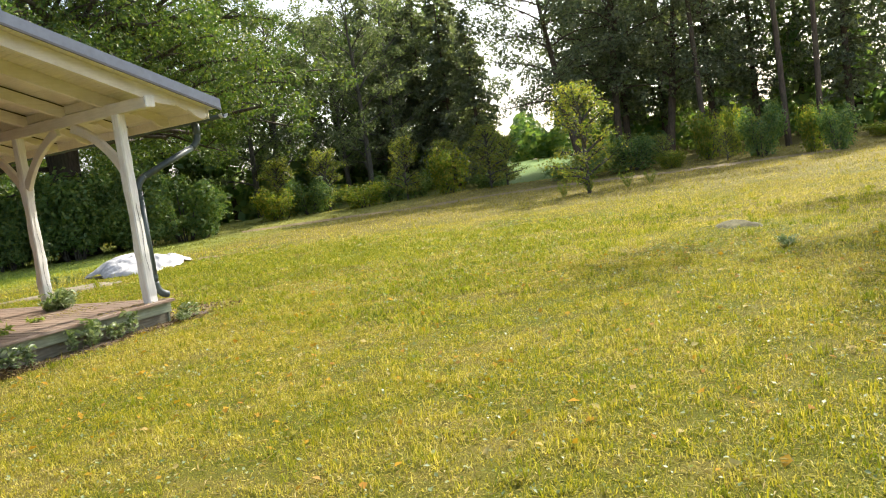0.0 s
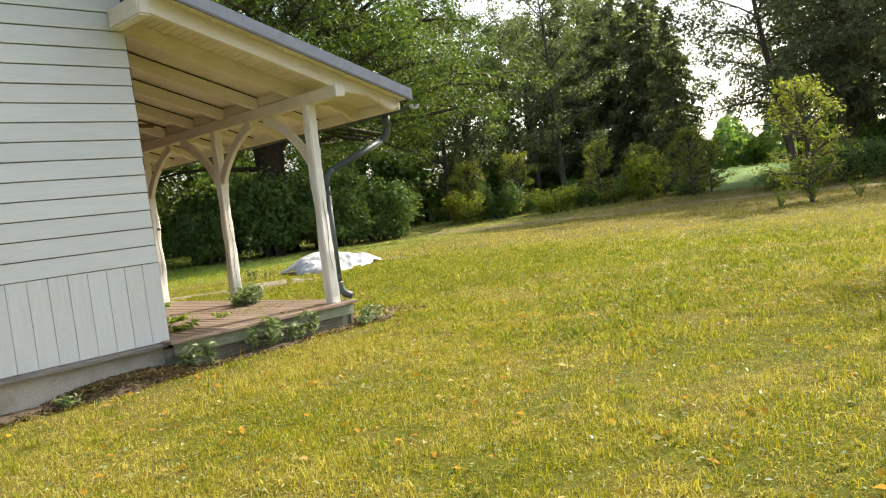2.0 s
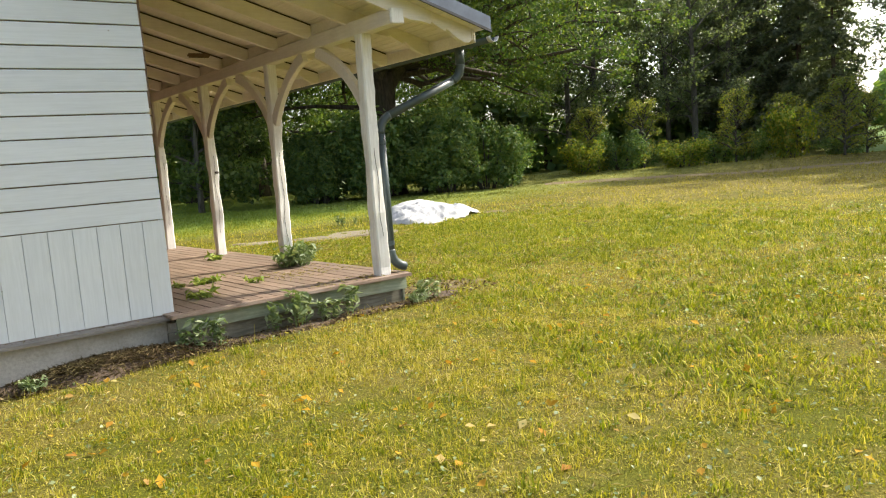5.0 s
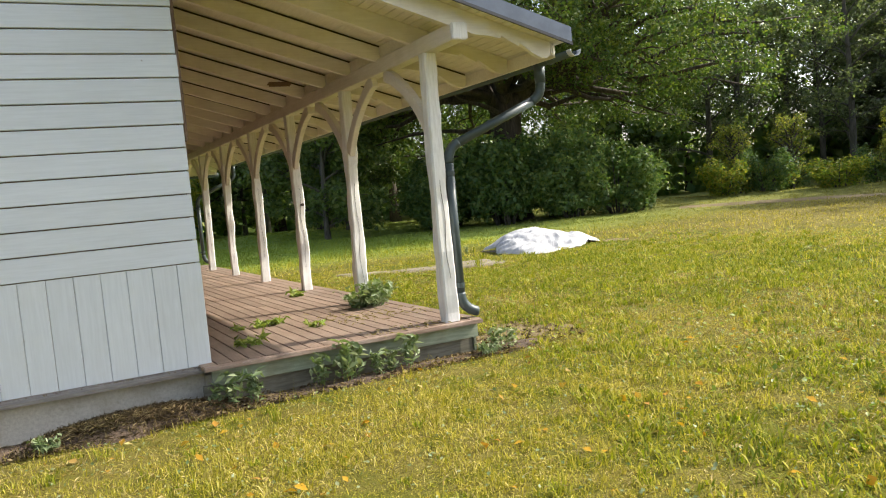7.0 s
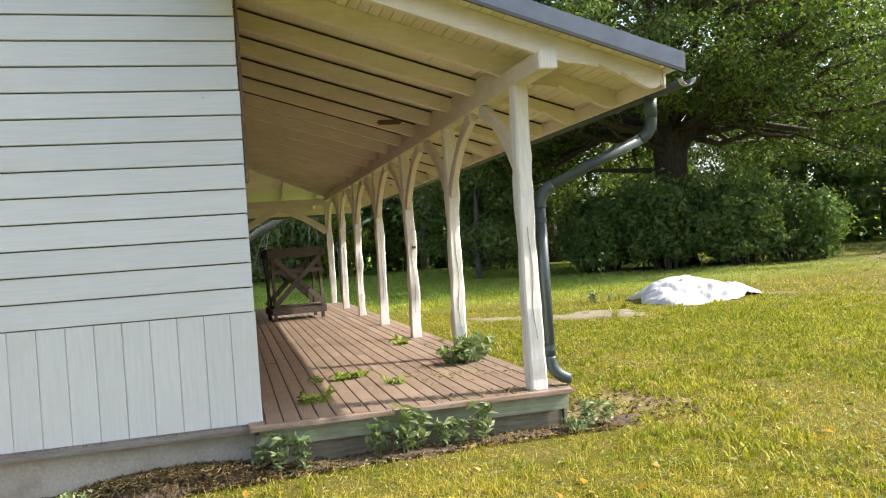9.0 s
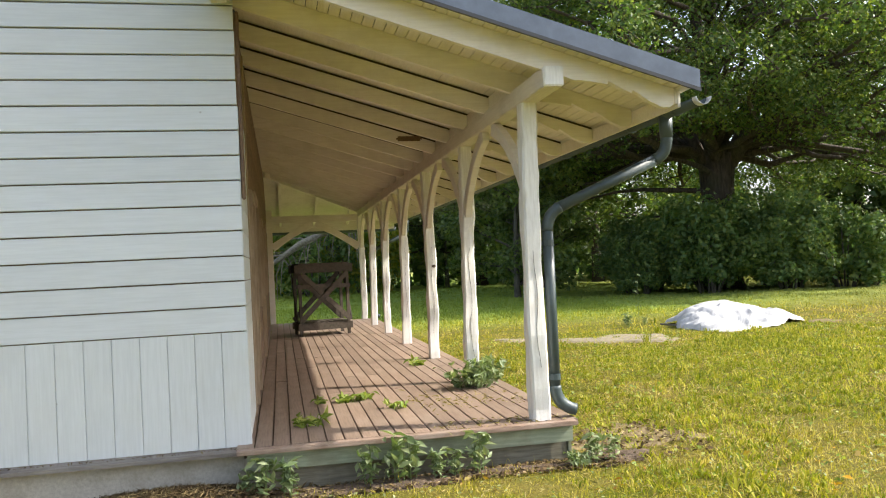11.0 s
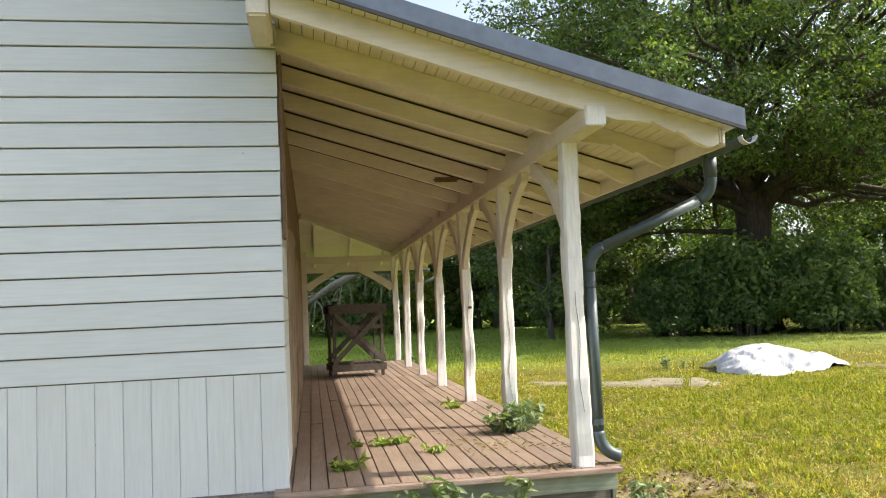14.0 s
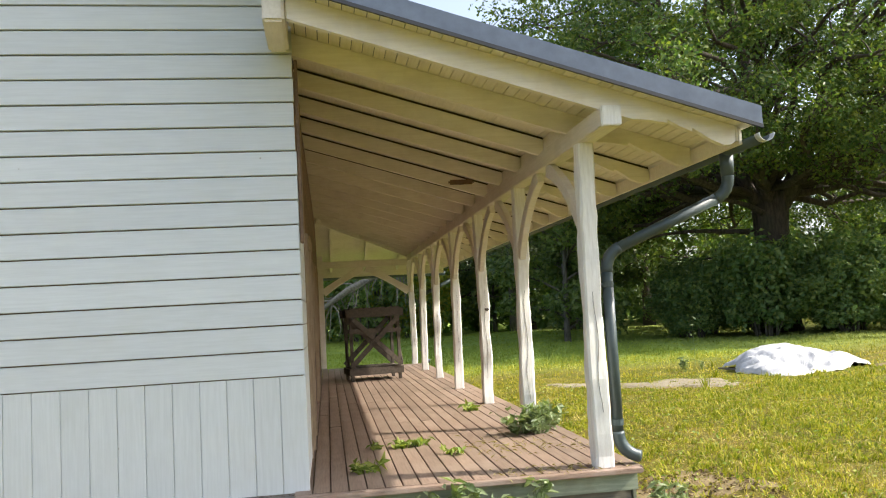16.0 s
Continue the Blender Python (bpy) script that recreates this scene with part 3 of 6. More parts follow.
# rafters with shaped tails
def rafter_outline(x_top, x_tail, h=0.19, fancy=True, drop=0.003):
    top = [(x_top, soffit(x_top) - drop), (x_tail, soffit(x_tail) - drop)]
    low = []
    if fancy:
        for f, d in ((0.0, 0.125), (0.05, 0.165), (0.12, 0.185), (0.25, 0.17), (0.36, 0.135), (0.42, 0.12), (0.43, 0.15), (0.55, 0.135), (0.66, 0.112), (0.67, 0.14), (0.85, 0.16), (1.0, h)):
            px = x_tail - f * (x_tail - 8.02)
            low.append((px, soffit(px) - d))
    else:
        low = [(x_tail, soffit(x_tail) - h)]
    low.append((x_top, soffit(x_top) - h))
    return top + low


def rafter(y0, y1, x_top, x_tail=8.88, h=0.19, fancy=True, batten=True, material=CREAM, label="cream painted porch rafter with a scalloped tail"):
    bm = bmesh.new()
    prism(bm, rafter_outline(x_top, x_tail, h, fancy, 0.026 if batten else 0.003), y0, y1, lambda u, v, w: Vector((u, w, v)))
    ob = finish("rafter", bm, material)
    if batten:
        # added dark strip: paints the shaded gap between rafter and ceiling boards
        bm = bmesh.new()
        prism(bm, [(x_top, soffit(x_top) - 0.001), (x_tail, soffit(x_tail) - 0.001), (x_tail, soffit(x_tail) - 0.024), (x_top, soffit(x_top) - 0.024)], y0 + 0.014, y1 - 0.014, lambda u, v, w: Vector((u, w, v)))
        part("batten", bm, GAPW, ob, "dark narrow strip for the shaded gap on top of the rafter")
    return tagged(ob, label, "rafter", group="porch rafters")


barge = rafter(9.45, 9.505, 5.42, 8.86, 0.19, True, False, CREAM, "pale painted barge rafter with a scalloped tail")
part("end_block", bbox(8.862, 8.883, 9.445, 9.51, soffit(8.87) - 0.125, soffit(8.87) - 0.004, 0.003), CREAM, barge, "small cream block closing the rafter tail")
RAFTER_Y = [10.27 + 0.91 * i for i in range(17)]
for i, y in enumerate(RAFTER_Y):
    xt = max(5.40, EAVE_X - (END_Y - y) + 0.06) if y > 21.5 else 5.40
    if xt < 8.3:
        rf_ = rafter(y, y + 0.06, xt, batten=i > 0)
        if i == 4:
            part("knot_hole", bbox(7.28, 7.62, y - 0.005, y + 0.012, soffit(7.45) - 0.115, soffit(7.45) - 0.050, 0.02), RAW, rf_, "dark brown knot hole near the beam")
# nailer blocks over the beam between the rafters
for i, y in enumerate(RAFTER_Y[:-3]):
    bm = bbox(7.80, 7.84, y + 0.065, y + 0.905, soffit(7.82) - 0.135, soffit(7.82) - 0.012, 0.003)
    tagged(finish("blocking_board", bm, CREAM), "cream board closing the gap above the porch beam", "board", group="blocking boards")
# eave board behind the gutter
bm = bbox(8.885, 8.91, 9.44, END_Y - 0.05, 2.915, 3.045, 0.003)
tagged(finish("eave_board", bm, CREAM), "cream eave board behind the gutter", "trim", kind="structure")
bm = bbox(0.0, 8.88, END_Y - 0.075, END_Y - 0.05, 2.79, 3.045, 0.003)
tagged(finish("eave_board", bm, CREAM), "cream eave board at the far end", "trim", kind="structure")
# hip rafter and jack rafters at the far end
bm = beam_between((EAVE_X - 0.1, END_Y - 0.1, soffit(EAVE_X - 0.1) - 0.12), (5.45, END_Y - (EAVE_X - 5.45), soffit(5.45) - 0.12), 0.08, 0.2)
tagged(finish("hip_rafter", bm, CREAM), "cream painted diagonal hip rafter", "rafter")
for xj in (5.75, 6.65, 7.55):
    ytop = END_Y - (EAVE_X - xj) + 0.08
    bm = bmesh.new()
    zz = lambda y: SOFFIT_EAVE + SLOPE * (END_Y - y)
    prism(bm, [(ytop, zz(ytop) - 0.004), (END_Y - 0.1, zz(END_Y - 0.1) - 0.004), (END_Y - 0.1, zz(END_Y - 0.1) - 0.13), (ytop, zz(ytop) - 0.19)], xj, xj + 0.06, lambda u, v, w: Vector((w, u, v)))
    tagged(finish("jack_rafter", bm, CREAM), "cream painted short rafter of the hipped end", "rafter", group="jack rafters")

# porch beam, wall plate, end tie
bm = bbox(7.757, 7.917, 9.43, END_Y - 1.2, BEAM_Z, BEAM_Z + 0.155, 0.008)
beam = finish("porch_beam", bm, CREAM_Y)
tagged(beam, "long cream painted beam carried by the porch posts", "beam", kind="structure")
bm = bbox(7.755, 7.919, 9.405, 9.429, BEAM_Z + 0.002, BEAM_Z + 0.157, 0.008)
part("end_cap", bm, POSTW, beam, "bright white painted beam end")
bm = bbox(5.25, 5.41, 9.40, 10.11, 3.895, 4.118, 0.02)
brk = finish("wall_plate_end", bm, CREAM_Y)
tagged(brk, "white painted wall plate end under the barge board", "beam")
bm = bbox(5.37, 5.395, 10.20, 24.6, 3.86, 4.03, 0.004)
tagged(finish("wall_plate", bm, CREAM_Y), "long cream board under the rafters on the wall", "trim", kind="structure")
bm = bbox(5.46, 7.75, 24.30, 24.42, 2.98, 3.15, 0.008)
tagged(finish("end_tie_beam", bm, CREAM), "cream tie beam across the far end of the porch", "beam")
bm = bbox(5.42, 5.56, 24.28, 24.43, DECK_Z, 3.3, 0.008)
tagged(finish("wall_post", bm, CREAM), "squared cream post against the far corner of the wall", "post")


def brace(name, p, q, sag, w, h, axis, material, label):
    """A curved knee brace from p to q, bowed by sag, in the plane of the given axis."""
    bm = bmesh.new()
    p, q = Vector(p), Vector(q)
    d = q - p
    side = Vector(axis).normalized()
    nrm = side.cross(d).normalized()
    if nrm.z < 0:
        nrm = -nrm
    rows, n = [], 9
    for i in range(n + 1):
        t = i / n
        c = p + d * t + nrm * (sag * 4 * t * (1 - t))
        tan = (d + nrm * (sag * 4 * (1 - 2 * t))).normalized()
        up = side.cross(tan).normalized()
        hh = h * (1.0 + 0.25 * (2 * t - 1) ** 2)
        rows.append([bm.verts.new(c + side * (sx * w / 2) + up * (sy * hh / 2)) for sx, sy in ((-1, -1), (1, -1), (1, 1), (-1, 1))])
    for a, b in zip(rows, rows[1:]):
        for k in range(4):
            bm.faces.new((a[k], a[(k + 1) % 4], b[(k + 1) % 4], b[k]))
    bm.faces.new(rows[0])
    bm.faces.new(rows[-1])
    bmesh.ops.recalc_face_normals(bm, faces=bm.faces[:])
    bmesh.ops.bevel(bm, geom=[e for e in bm.edges if len(e.link_faces) == 2 and e.calc_face_angle(0) > 0.9], offset=0.008, segments=1, affect="EDGES")
    return tagged(finish(name, bm, material, smooth=False), label, "brace", group="porch knee braces")


def post(y, seed):
    """A post hewn from a natural trunk: wavy edges, a check down one face."""
    bm = bmesh.new()
    n = 30
    rows = []
    r = random.Random(seed)
    o = [r.uniform(0, 50) for _ in range(4)]
    h = BEAM_Z - DECK_Z
    for i in range(n + 1):
        t = i / n
        z = t * h
        calm = 1.0 if t < 0.72 else max(0.35, 1 - (t - 0.72) * 3)
        ring = []
        wx = 0.070 + 0.004 * (1 - t)
        wy = 0.070
        bow = 0.020 * math.sin(t * 3.0 + o[0])
        for k, (sx, sy) in enumerate(((-1, -0.75), (-0.78, -1), (0.78, -1), (1, -0.75), (1, 0.75), (0.78, 1), (-0.78, 1), (-1, 0.75))):
            q = k // 2
            wob = calm * (0.020 * noise.noise(Vector((o[q], z * 2.3, q * 7.1))) + 0.011 * noise.noise(Vector((o[q] + 9, z * 6.0, q * 3.7))))
            ring.append(bm.verts.new((bow + sx * (wx + wob), 0.6 * bow + sy * (wy + wob), z)))
        rows.append(ring)
    front = [(q[1].co.x, q[2].co.x, min(q[1].co.y, q[2].co.y), q[1].co.z) for q in rows]
    for a, b in zip(rows, rows[1:]):
        for k in range(8):
            bm.faces.new((a[k], a[(k + 1) % 8], b[(k + 1) % 8], b[k]))
    bm.faces.new(rows[0][::-1])
    bm.faces.new(rows[-1])
    ob = finish("porch_post", bm, POSTW)
    ob.location = (POST_X, y, DECK_Z)
    # a drying crack down the face
    bm = bmesh.new()
    prev = None
    for i in range(3 + seed % 3, 16 + seed % 5):
        xl, xr, yf, z = front[i]
        x = xl + (xr - xl) * (0.52 + 0.10 * math.sin(i * 0.8 + seed))
        w = 0.0009 * math.sin(math.pi * (i - 2) / 17) + 0.0004
        pair = [bm.verts.new((x + sx * w, yf + dy, z)) for sx, dy in ((-1, -0.0012), (1, -0.0012), (1, 0.004), (-1, 0.004))]
        if prev:
            for k in range(4):
                bm.faces.new((prev[k], prev[(k + 1) % 4], pair[(k + 1) % 4], pair[k]))
        prev = pair
    bmesh.ops.recalc_face_normals(bm, faces=bm.faces[:])
    part("crack", bm, DARKW, ob, "thin dark drying crack")
    if seed == 13:
        part("branch_stub", bbox(0.02, 0.075, -0.10, -0.05, 1.30, 1.34, 0.01), DARKW, ob, "dark cut branch stub")
    return tagged(ob, "whitewashed porch post hewn from a wavy natural trunk", "post", group="porch posts")


for k in range(POSTS):
    y = POST_Y0 + POST_STEP * k
    post(y, 11 + k)
    lab = "curved cream knee brace from post to beam"
    if k > 0:
        brace("knee_brace", (POST_X, y - 0.05, 2.30), (POST_X, y - 1.02, 3.05), 0.10, 0.075, 0.12, (1, 0, 0), CREAM, lab)
    if k < POSTS - 1:
        brace("knee_brace", (POST_X, y + 0.05, 2.30), (POST_X, y + 1.02, 3.05), 0.10, 0.075, 0.12, (1, 0, 0), CREAM, lab)
yt = 24.36
brace("knee_brace", (POST_X - 0.06, yt, 2.30), (6.66, yt, 2.94), 0.03, 0.07, 0.16, (0, 1, 0), CREAM, "curved cream brace under the end tie beam")
brace("knee_brace", (5.55, yt, 2.34), (6.58, yt, 2.94), 0.03, 0.07, 0.16, (0, 1, 0), CREAM, "curved cream brace under the end tie beam")

# deck: bearers, fascia, nosing
bm = bbox(5.40, 8.06, 9.97, 10.0, 0.215, 0.352, 0.004)
tagged(finish("deck_fascia", bm, FASCIA), "weathered green-grey board under the deck edge", "trim", kind="structure")
bm = bbox(5.33, 8.02, 10.03, 10.07, -0.1, 0.214, 0.004)
tagged(finish("deck_skirt", bm, SKIRT), "dirty lower board closing the deck front", "trim", kind="structure")
bm = bbox(8.03, 8.06, 10.02, DECK_END, 0.05, 0.352, 0.004)
tagged(finish("deck_fascia", bm, FASCIA), "weathered board along the outer deck edge", "trim", kind="structure")
bm = bbox(5.45, 8.0, 10.1, DECK_END - 0.03, -0.1, 0.30, 0)
tagged(finish("deck_base", bm, SOIL), "dark earth fill under the deck", "structure", kind="structure")
bm = bbox(5.33, DECK_X, DECK_Y, 9.975, 0.362, DECK_Z, 0.006)
tagged(finish("deck_nosing", bm, NOSING), "worn reddish edge board of the deck", "trim", kind="structure")

deck = empty("deck", (6.75, 17, 0.36))
tagged(deck, "reddish-brown wooden porch deck with worn boards", "deck", kind="structure")

# gutter and downpipe
gutter = empty("rain_gutter", (8.97, 17, 2.95))


def half_round(bm, y0, y1, x, z, r, thick=0.003):
    n = 10
    ra, rb = [], []
    for y, dst in ((y0, ra), (y1, rb)):
        for k in range(n + 1):
            a = math.pi + math.pi * k / n
            dst.append((bm.verts.new((x + r * math.cos(a), y, z + r * math.sin(a))), bm.verts.new((x + (r - thick) * math.cos(a), y, z + (r - thick) * math.sin(a)))))
    for k in range(n):
        bm.faces.new((ra[k][0], ra[k + 1][0], rb[k + 1][0], rb[k][0]))
        bm.faces.new((ra[k][1], rb[k][1], rb[k + 1][1], ra[k + 1][1]))
        bm.faces.new((ra[k][0], ra[k][1], ra[k + 1][1], ra[k + 1][0]))
        bm.faces.new((rb[k][0], rb[k + 1][0], rb[k + 1][1], rb[k][1]))
    for k in (0, n):
        bm.faces.new((ra[k][0], rb[k][0], rb[k][1], ra[k][1]))


bm = bmesh.new()
half_round(bm, FRONT_Y + 0.0 - 17, END_Y - 17, 0.0, 0.0, 0.062)
bmesh.ops.recalc_face_normals(bm, faces=bm.faces[:])
part("trough", bm, PIPEM, gutter, smooth=True)
bm = bmesh.new()
half_round(bm, FRONT_Y - 0.07 - 17, FRONT_Y - 0.0 - 17, 0.0, 0.002, 0.064)
bmesh.ops.recalc_face_normals(bm, faces=bm.faces[:])
part("end_lip", bm, PIPEL, gutter, "pale open gutter end", smooth=True)
bm = bmesh.new()
tube(bm, [(-8.9, END_Y + 0.02 - 17, -0.18), (-0.03, END_Y + 0.02 - 17, -0.17)], [0.058, 0.058], 10)
part("end_trough", bm, PIPEM, gutter, smooth=True)
for i in range(19):
    y = 9.62 + i * 0.85 - 17
    bm = bmesh.new()
    tube(bm, [(-0.07, y, 0.03), (-0.069, y, -0.02), (-0.045, y, -0.052), (0, y, -0.068), (0.045, y, -0.052), (0.067, y, 0.0)], [0.006] * 6, 5)
    part("gutter_hook", bm, PIPEM, gutter)
tagged(gutter, "grey-green half-round rain gutter along the eave", "gutter")


def ribbed(bm, pts, r, ribs=True, sides=12):
    rad = [r * (1.05 if ribs and i % 2 else 1.0) for i in range(len(pts))]
    tube(bm, pts, rad, sides)


def arc(p, a, b, n=8):
    """A smooth bend at p between the points a and b."""
    p, a, b = Vector(p), Vector(a), Vector(b)
    return [a * (1 - t) ** 2 + p * 2 * t * (1 - t) + b * t * t for t in [i / n for i in range(n + 1)]]


def downpipe(y, px, label):
    pipe = empty("downpipe", (px, y, DECK_Z))
    o = Vector((px, y, DECK_Z))
    g = Vector((8.97, y - 0.28, 2.90))
    k1, k2 = Vector((8.99, y - 0.26, 2.60)), Vector((px, y, 2.14))
    bm = bmesh.new()
    tube(bm, [v - o for v in (g + Vector((0, 0, 0.02)), g - Vector((0, 0, 0.17)))], [0.06, 0.055], 12)
    part("outlet", bm, PIPEM, pipe, smooth=True)
    dirn = (k2 - k1).normalized()
    bm = bmesh.new()
    ribbed(bm, [v - o for v in arc(k1, g - Vector((0, 0, 0.15)), k1 + dirn * 0.13, 10)], 0.050)
    part("upper_elbow", bm, PIPEM, pipe, smooth=True)
    bm = bmesh.new()
    tube(bm, [k1 + dirn * 0.11 - o, k2 - dirn * 0.11 - o], [0.048, 0.048], 14)
    part("slanted_pipe", bm, PIPEM, pipe, smooth=True)
    bm = bmesh.new()
    ribbed(bm, [v - o for v in arc(k2, k2 - dirn * 0.13, k2 - Vector((0, 0, 0.15)), 10)], 0.050)
    part("middle_elbow", bm, PIPEM, pipe, smooth=True)
    bm = bmesh.new()
    tube(bm, [k2 - Vector((0, 0, 0.13)) - o, Vector((px, y, 0.66)) - o], [0.048, 0.048], 14)
    part("upright_pipe", bm, PIPEM, pipe, smooth=True)
    for z in (1.86, 0.72):
        bm = bmesh.new()
        tube(bm, [Vector((0, 0, z - DECK_Z)), Vector((0, 0, z + 0.05 - DECK_Z))], [0.053, 0.053], 14)
        box(bm, -0.10, -0.05, -0.012, 0.012, z - DECK_Z + 0.015, z - DECK_Z + 0.035)
        part("pipe_clamp", bm, PIPEM, pipe)
    bm = bmesh.new()
    foot = Vector((px, y, 0.50))
    ribbed(bm, [v - o for v in arc(foot, foot + Vector((0, 0, 0.17)), foot + Vector((0.17, -0.02, -0.045)), 12)], 0.051)
    part("foot_elbow", bm, PIPEM, pipe, smooth=True)
    return tagged(pipe, label, "downpipe")


downpipe(10.10, 7.968, "dark grey-green downpipe with bends beside the first porch post")
downpipe(24.15, 8.035, "dark grey-green downpipe beside the far porch post")

# porch wall: horizontal timbers, corner strip, door and window frames
for i in range(17):
    z = 0.40 + 0.21 * i
    bm = bbox(5.386, 5.412 + rng.uniform(0, 0.006), 10.33, 24.25, z, z + 0.205, 0.005)
    finish("timber", bm, RAW, wall_porch)
for i in range(9):
    z = 1.291 + 0.200 * i
    bm = bbox(5.419, 5.434, 10.165, 11.38 + rng.uniform(0, 0.02), z + 0.003, z + 0.1945, 0.002)
    finish("board", bm, WHITE, wall_porch)
for k in range(6):
    y = 10.165 + 0.204 * k
    finish("panel_board", bbox(5.419, 5.436, y, y + 0.2, 0.44, 1.297, 0.003), WHITE_V, wall_porch)
bm = bbox(5.438, 5.466, 10.17, 10.29, 2.35, 3.86, 0.006)
tagged(finish("corner_board", bm, RAW), "raw brown corner board of the porch wall", "trim", kind="structure")


bm = bbox(5.4195, 5.444, 11.42, 11.56, DECK_Z, 3.84, 0.004)
tagged(finish("corner_trim", bm, TRIM), "pale raw trim board on the porch wall", "trim", kind="structure")


def opening(y0, y1, z0, z1, name, label, dark):
    e = empty(name, (5.42, (y0 + y1) / 2, z0))
    c = (5.42, (y0 + y1) / 2, z0)
    for a in ((y0 - 0.1, y0, z0, z1 + 0.1), (y1, y1 + 0.1, z0, z1 + 0.1), (y0 + 0.002, y1 - 0.002, z1, z1 + 0.1)):
        part("frame", bbox(0.0, 0.045, a[0] - c[1], a[1] - c[1], a[2] - c[2], a[3] - c[2], 0.004), TRIM, e, "raw pale wooden frame")
    part("panel", bbox(-0.004, 0.012, y0 - c[1] + 0.003, y1 - c[1] - 0.003, 0.0, z1 - z0 - 0.003, 0.003), dark, e)
    return tagged(e, label, "door" if z0 < 0.6 else "window", kind="structure")


opening(11.95, 12.85, DECK_Z + 0.02, 2.5, "door_1", "raw wooden door in a pale frame on the porch", RAW)
opening(13.2, 14.3, 1.3, 2.6, "window_1", "dark window with raw wooden frame on the porch", GLASS)
opening(16.4, 17.3, DECK_Z + 0.02, 2.5, "door_2", "raw wooden porch door in a pale frame", RAW)
opening(19.5, 20.6, 1.3, 2.6, "window_2", "dark porch window with raw wooden frame", GLASS)

# ---- timber rack on the deck ----
rack = empty("timber_rack", (6.53, 20.33, DECK_Z))
RW, RD, RH = 1.08, 0.72, 1.46


def rk(name, p, q, w, h, lab=""):
    part(name, beam_between(p, q, w, h, 0.005), DARKW, rack, lab)


for sx in (-1, 1):
    for sy in (-1, 1):
        rk("leg", (sx * (RW / 2 - 0.05), sy * (RD / 2 - 0.04), 0), (sx * (RW / 2 - 0.05), sy * (RD / 2 - 0.04), RH - 0.02), 0.06, 0.06)
for sy in (-1, 1):
    y = sy * (RD / 2 + 0.015)
    rk("top_rail", (-RW / 2 - 0.06, y, RH - 0.09), (RW / 2 + 0.06, y, RH - 0.09), 0.035, 0.17)
    rk("middle_rail", (-RW / 2, y - 0.004, 1.0), (RW / 2, y - 0.004, 1.0), 0.03, 0.085)
    rk("bottom_rail", (-RW / 2 - 0.02, y, 0.19), (RW / 2 + 0.02, y, 0.19), 0.035, 0.14)
    rk("cross_brace", (-RW / 2 + 0.08, y + 0.03 * sy, RH - 0.20), (RW / 2 - 0.02, y + 0.03 * sy, 0.30), 0.025, 0.10)
    rk("cross_brace", (RW / 2 - 0.08, y + 0.06 * sy, RH - 0.20), (-RW / 2 + 0.02, y + 0.06 * sy, 0.30), 0.025, 0.10)
for sx in (-1, 1):
    x = sx * (RW / 2 - 0.005)
    rk("side_rail", (x, -RD / 2 + 0.004, RH - 0.09), (x, RD / 2 - 0.004, RH - 0.09), 0.035, 0.15)
    rk("side_rail", (x, -RD / 2 + 0.004, 0.19), (x, RD / 2 - 0.004, 0.19), 0.035, 0.13)
    rk("side_brace", (x + 0.02 * sx, -RD / 2 + 0.05, 0.30), (x + 0.02 * sx, RD / 2 - 0.05, RH - 0.2), 0.025, 0.09)
for i in range(7):
    x = -RW / 2 + 0.09 + i * 0.15
    rk("shelf_slat", (x, -RD / 2 + 0.01, 0.275), (x, RD / 2 - 0.01, 0.275), 0.13, 0.022)
    rk("top_board", (x, -RD / 2 - 0.03, RH + 0.008), (x, RD / 2 + 0.03, RH + 0.008), 0.142, 0.024)
rack.rotation_euler = (0, 0, radians(8))
tagged(rack, "dark weathered timber rack with crossed braces on the deck", "rack")

# ---- vegetation ----


def polar(az, d):
    return 0.7 + d * math.cos(radians(az)), 1.3 + d * math.sin(radians(az))


def clump_points(r, centres, radii, n, flat=0.75):
    """Leaf places in ragged clumps, denser towards each clump's skin."""
    w = radii ** 2
    k = r.choice(len(centres), n, p=w / w.sum())
    d = r.normal(0, 1, (n, 3))
    d /= np.linalg.norm(d, axis=1, keepdims=True)
    rad = radii[k] * r.uniform(0.15, 1.0, n) ** 0.45 * (1 + 0.25 * np.sin(5 * d[:, 0] + 3 * d[:, 2] + k))
    p = centres[k] + d * rad[:, None] * np.array([1, 1, flat])
    out = d * 0.8 + np.array([0, 0, 0.6])
    return p, out


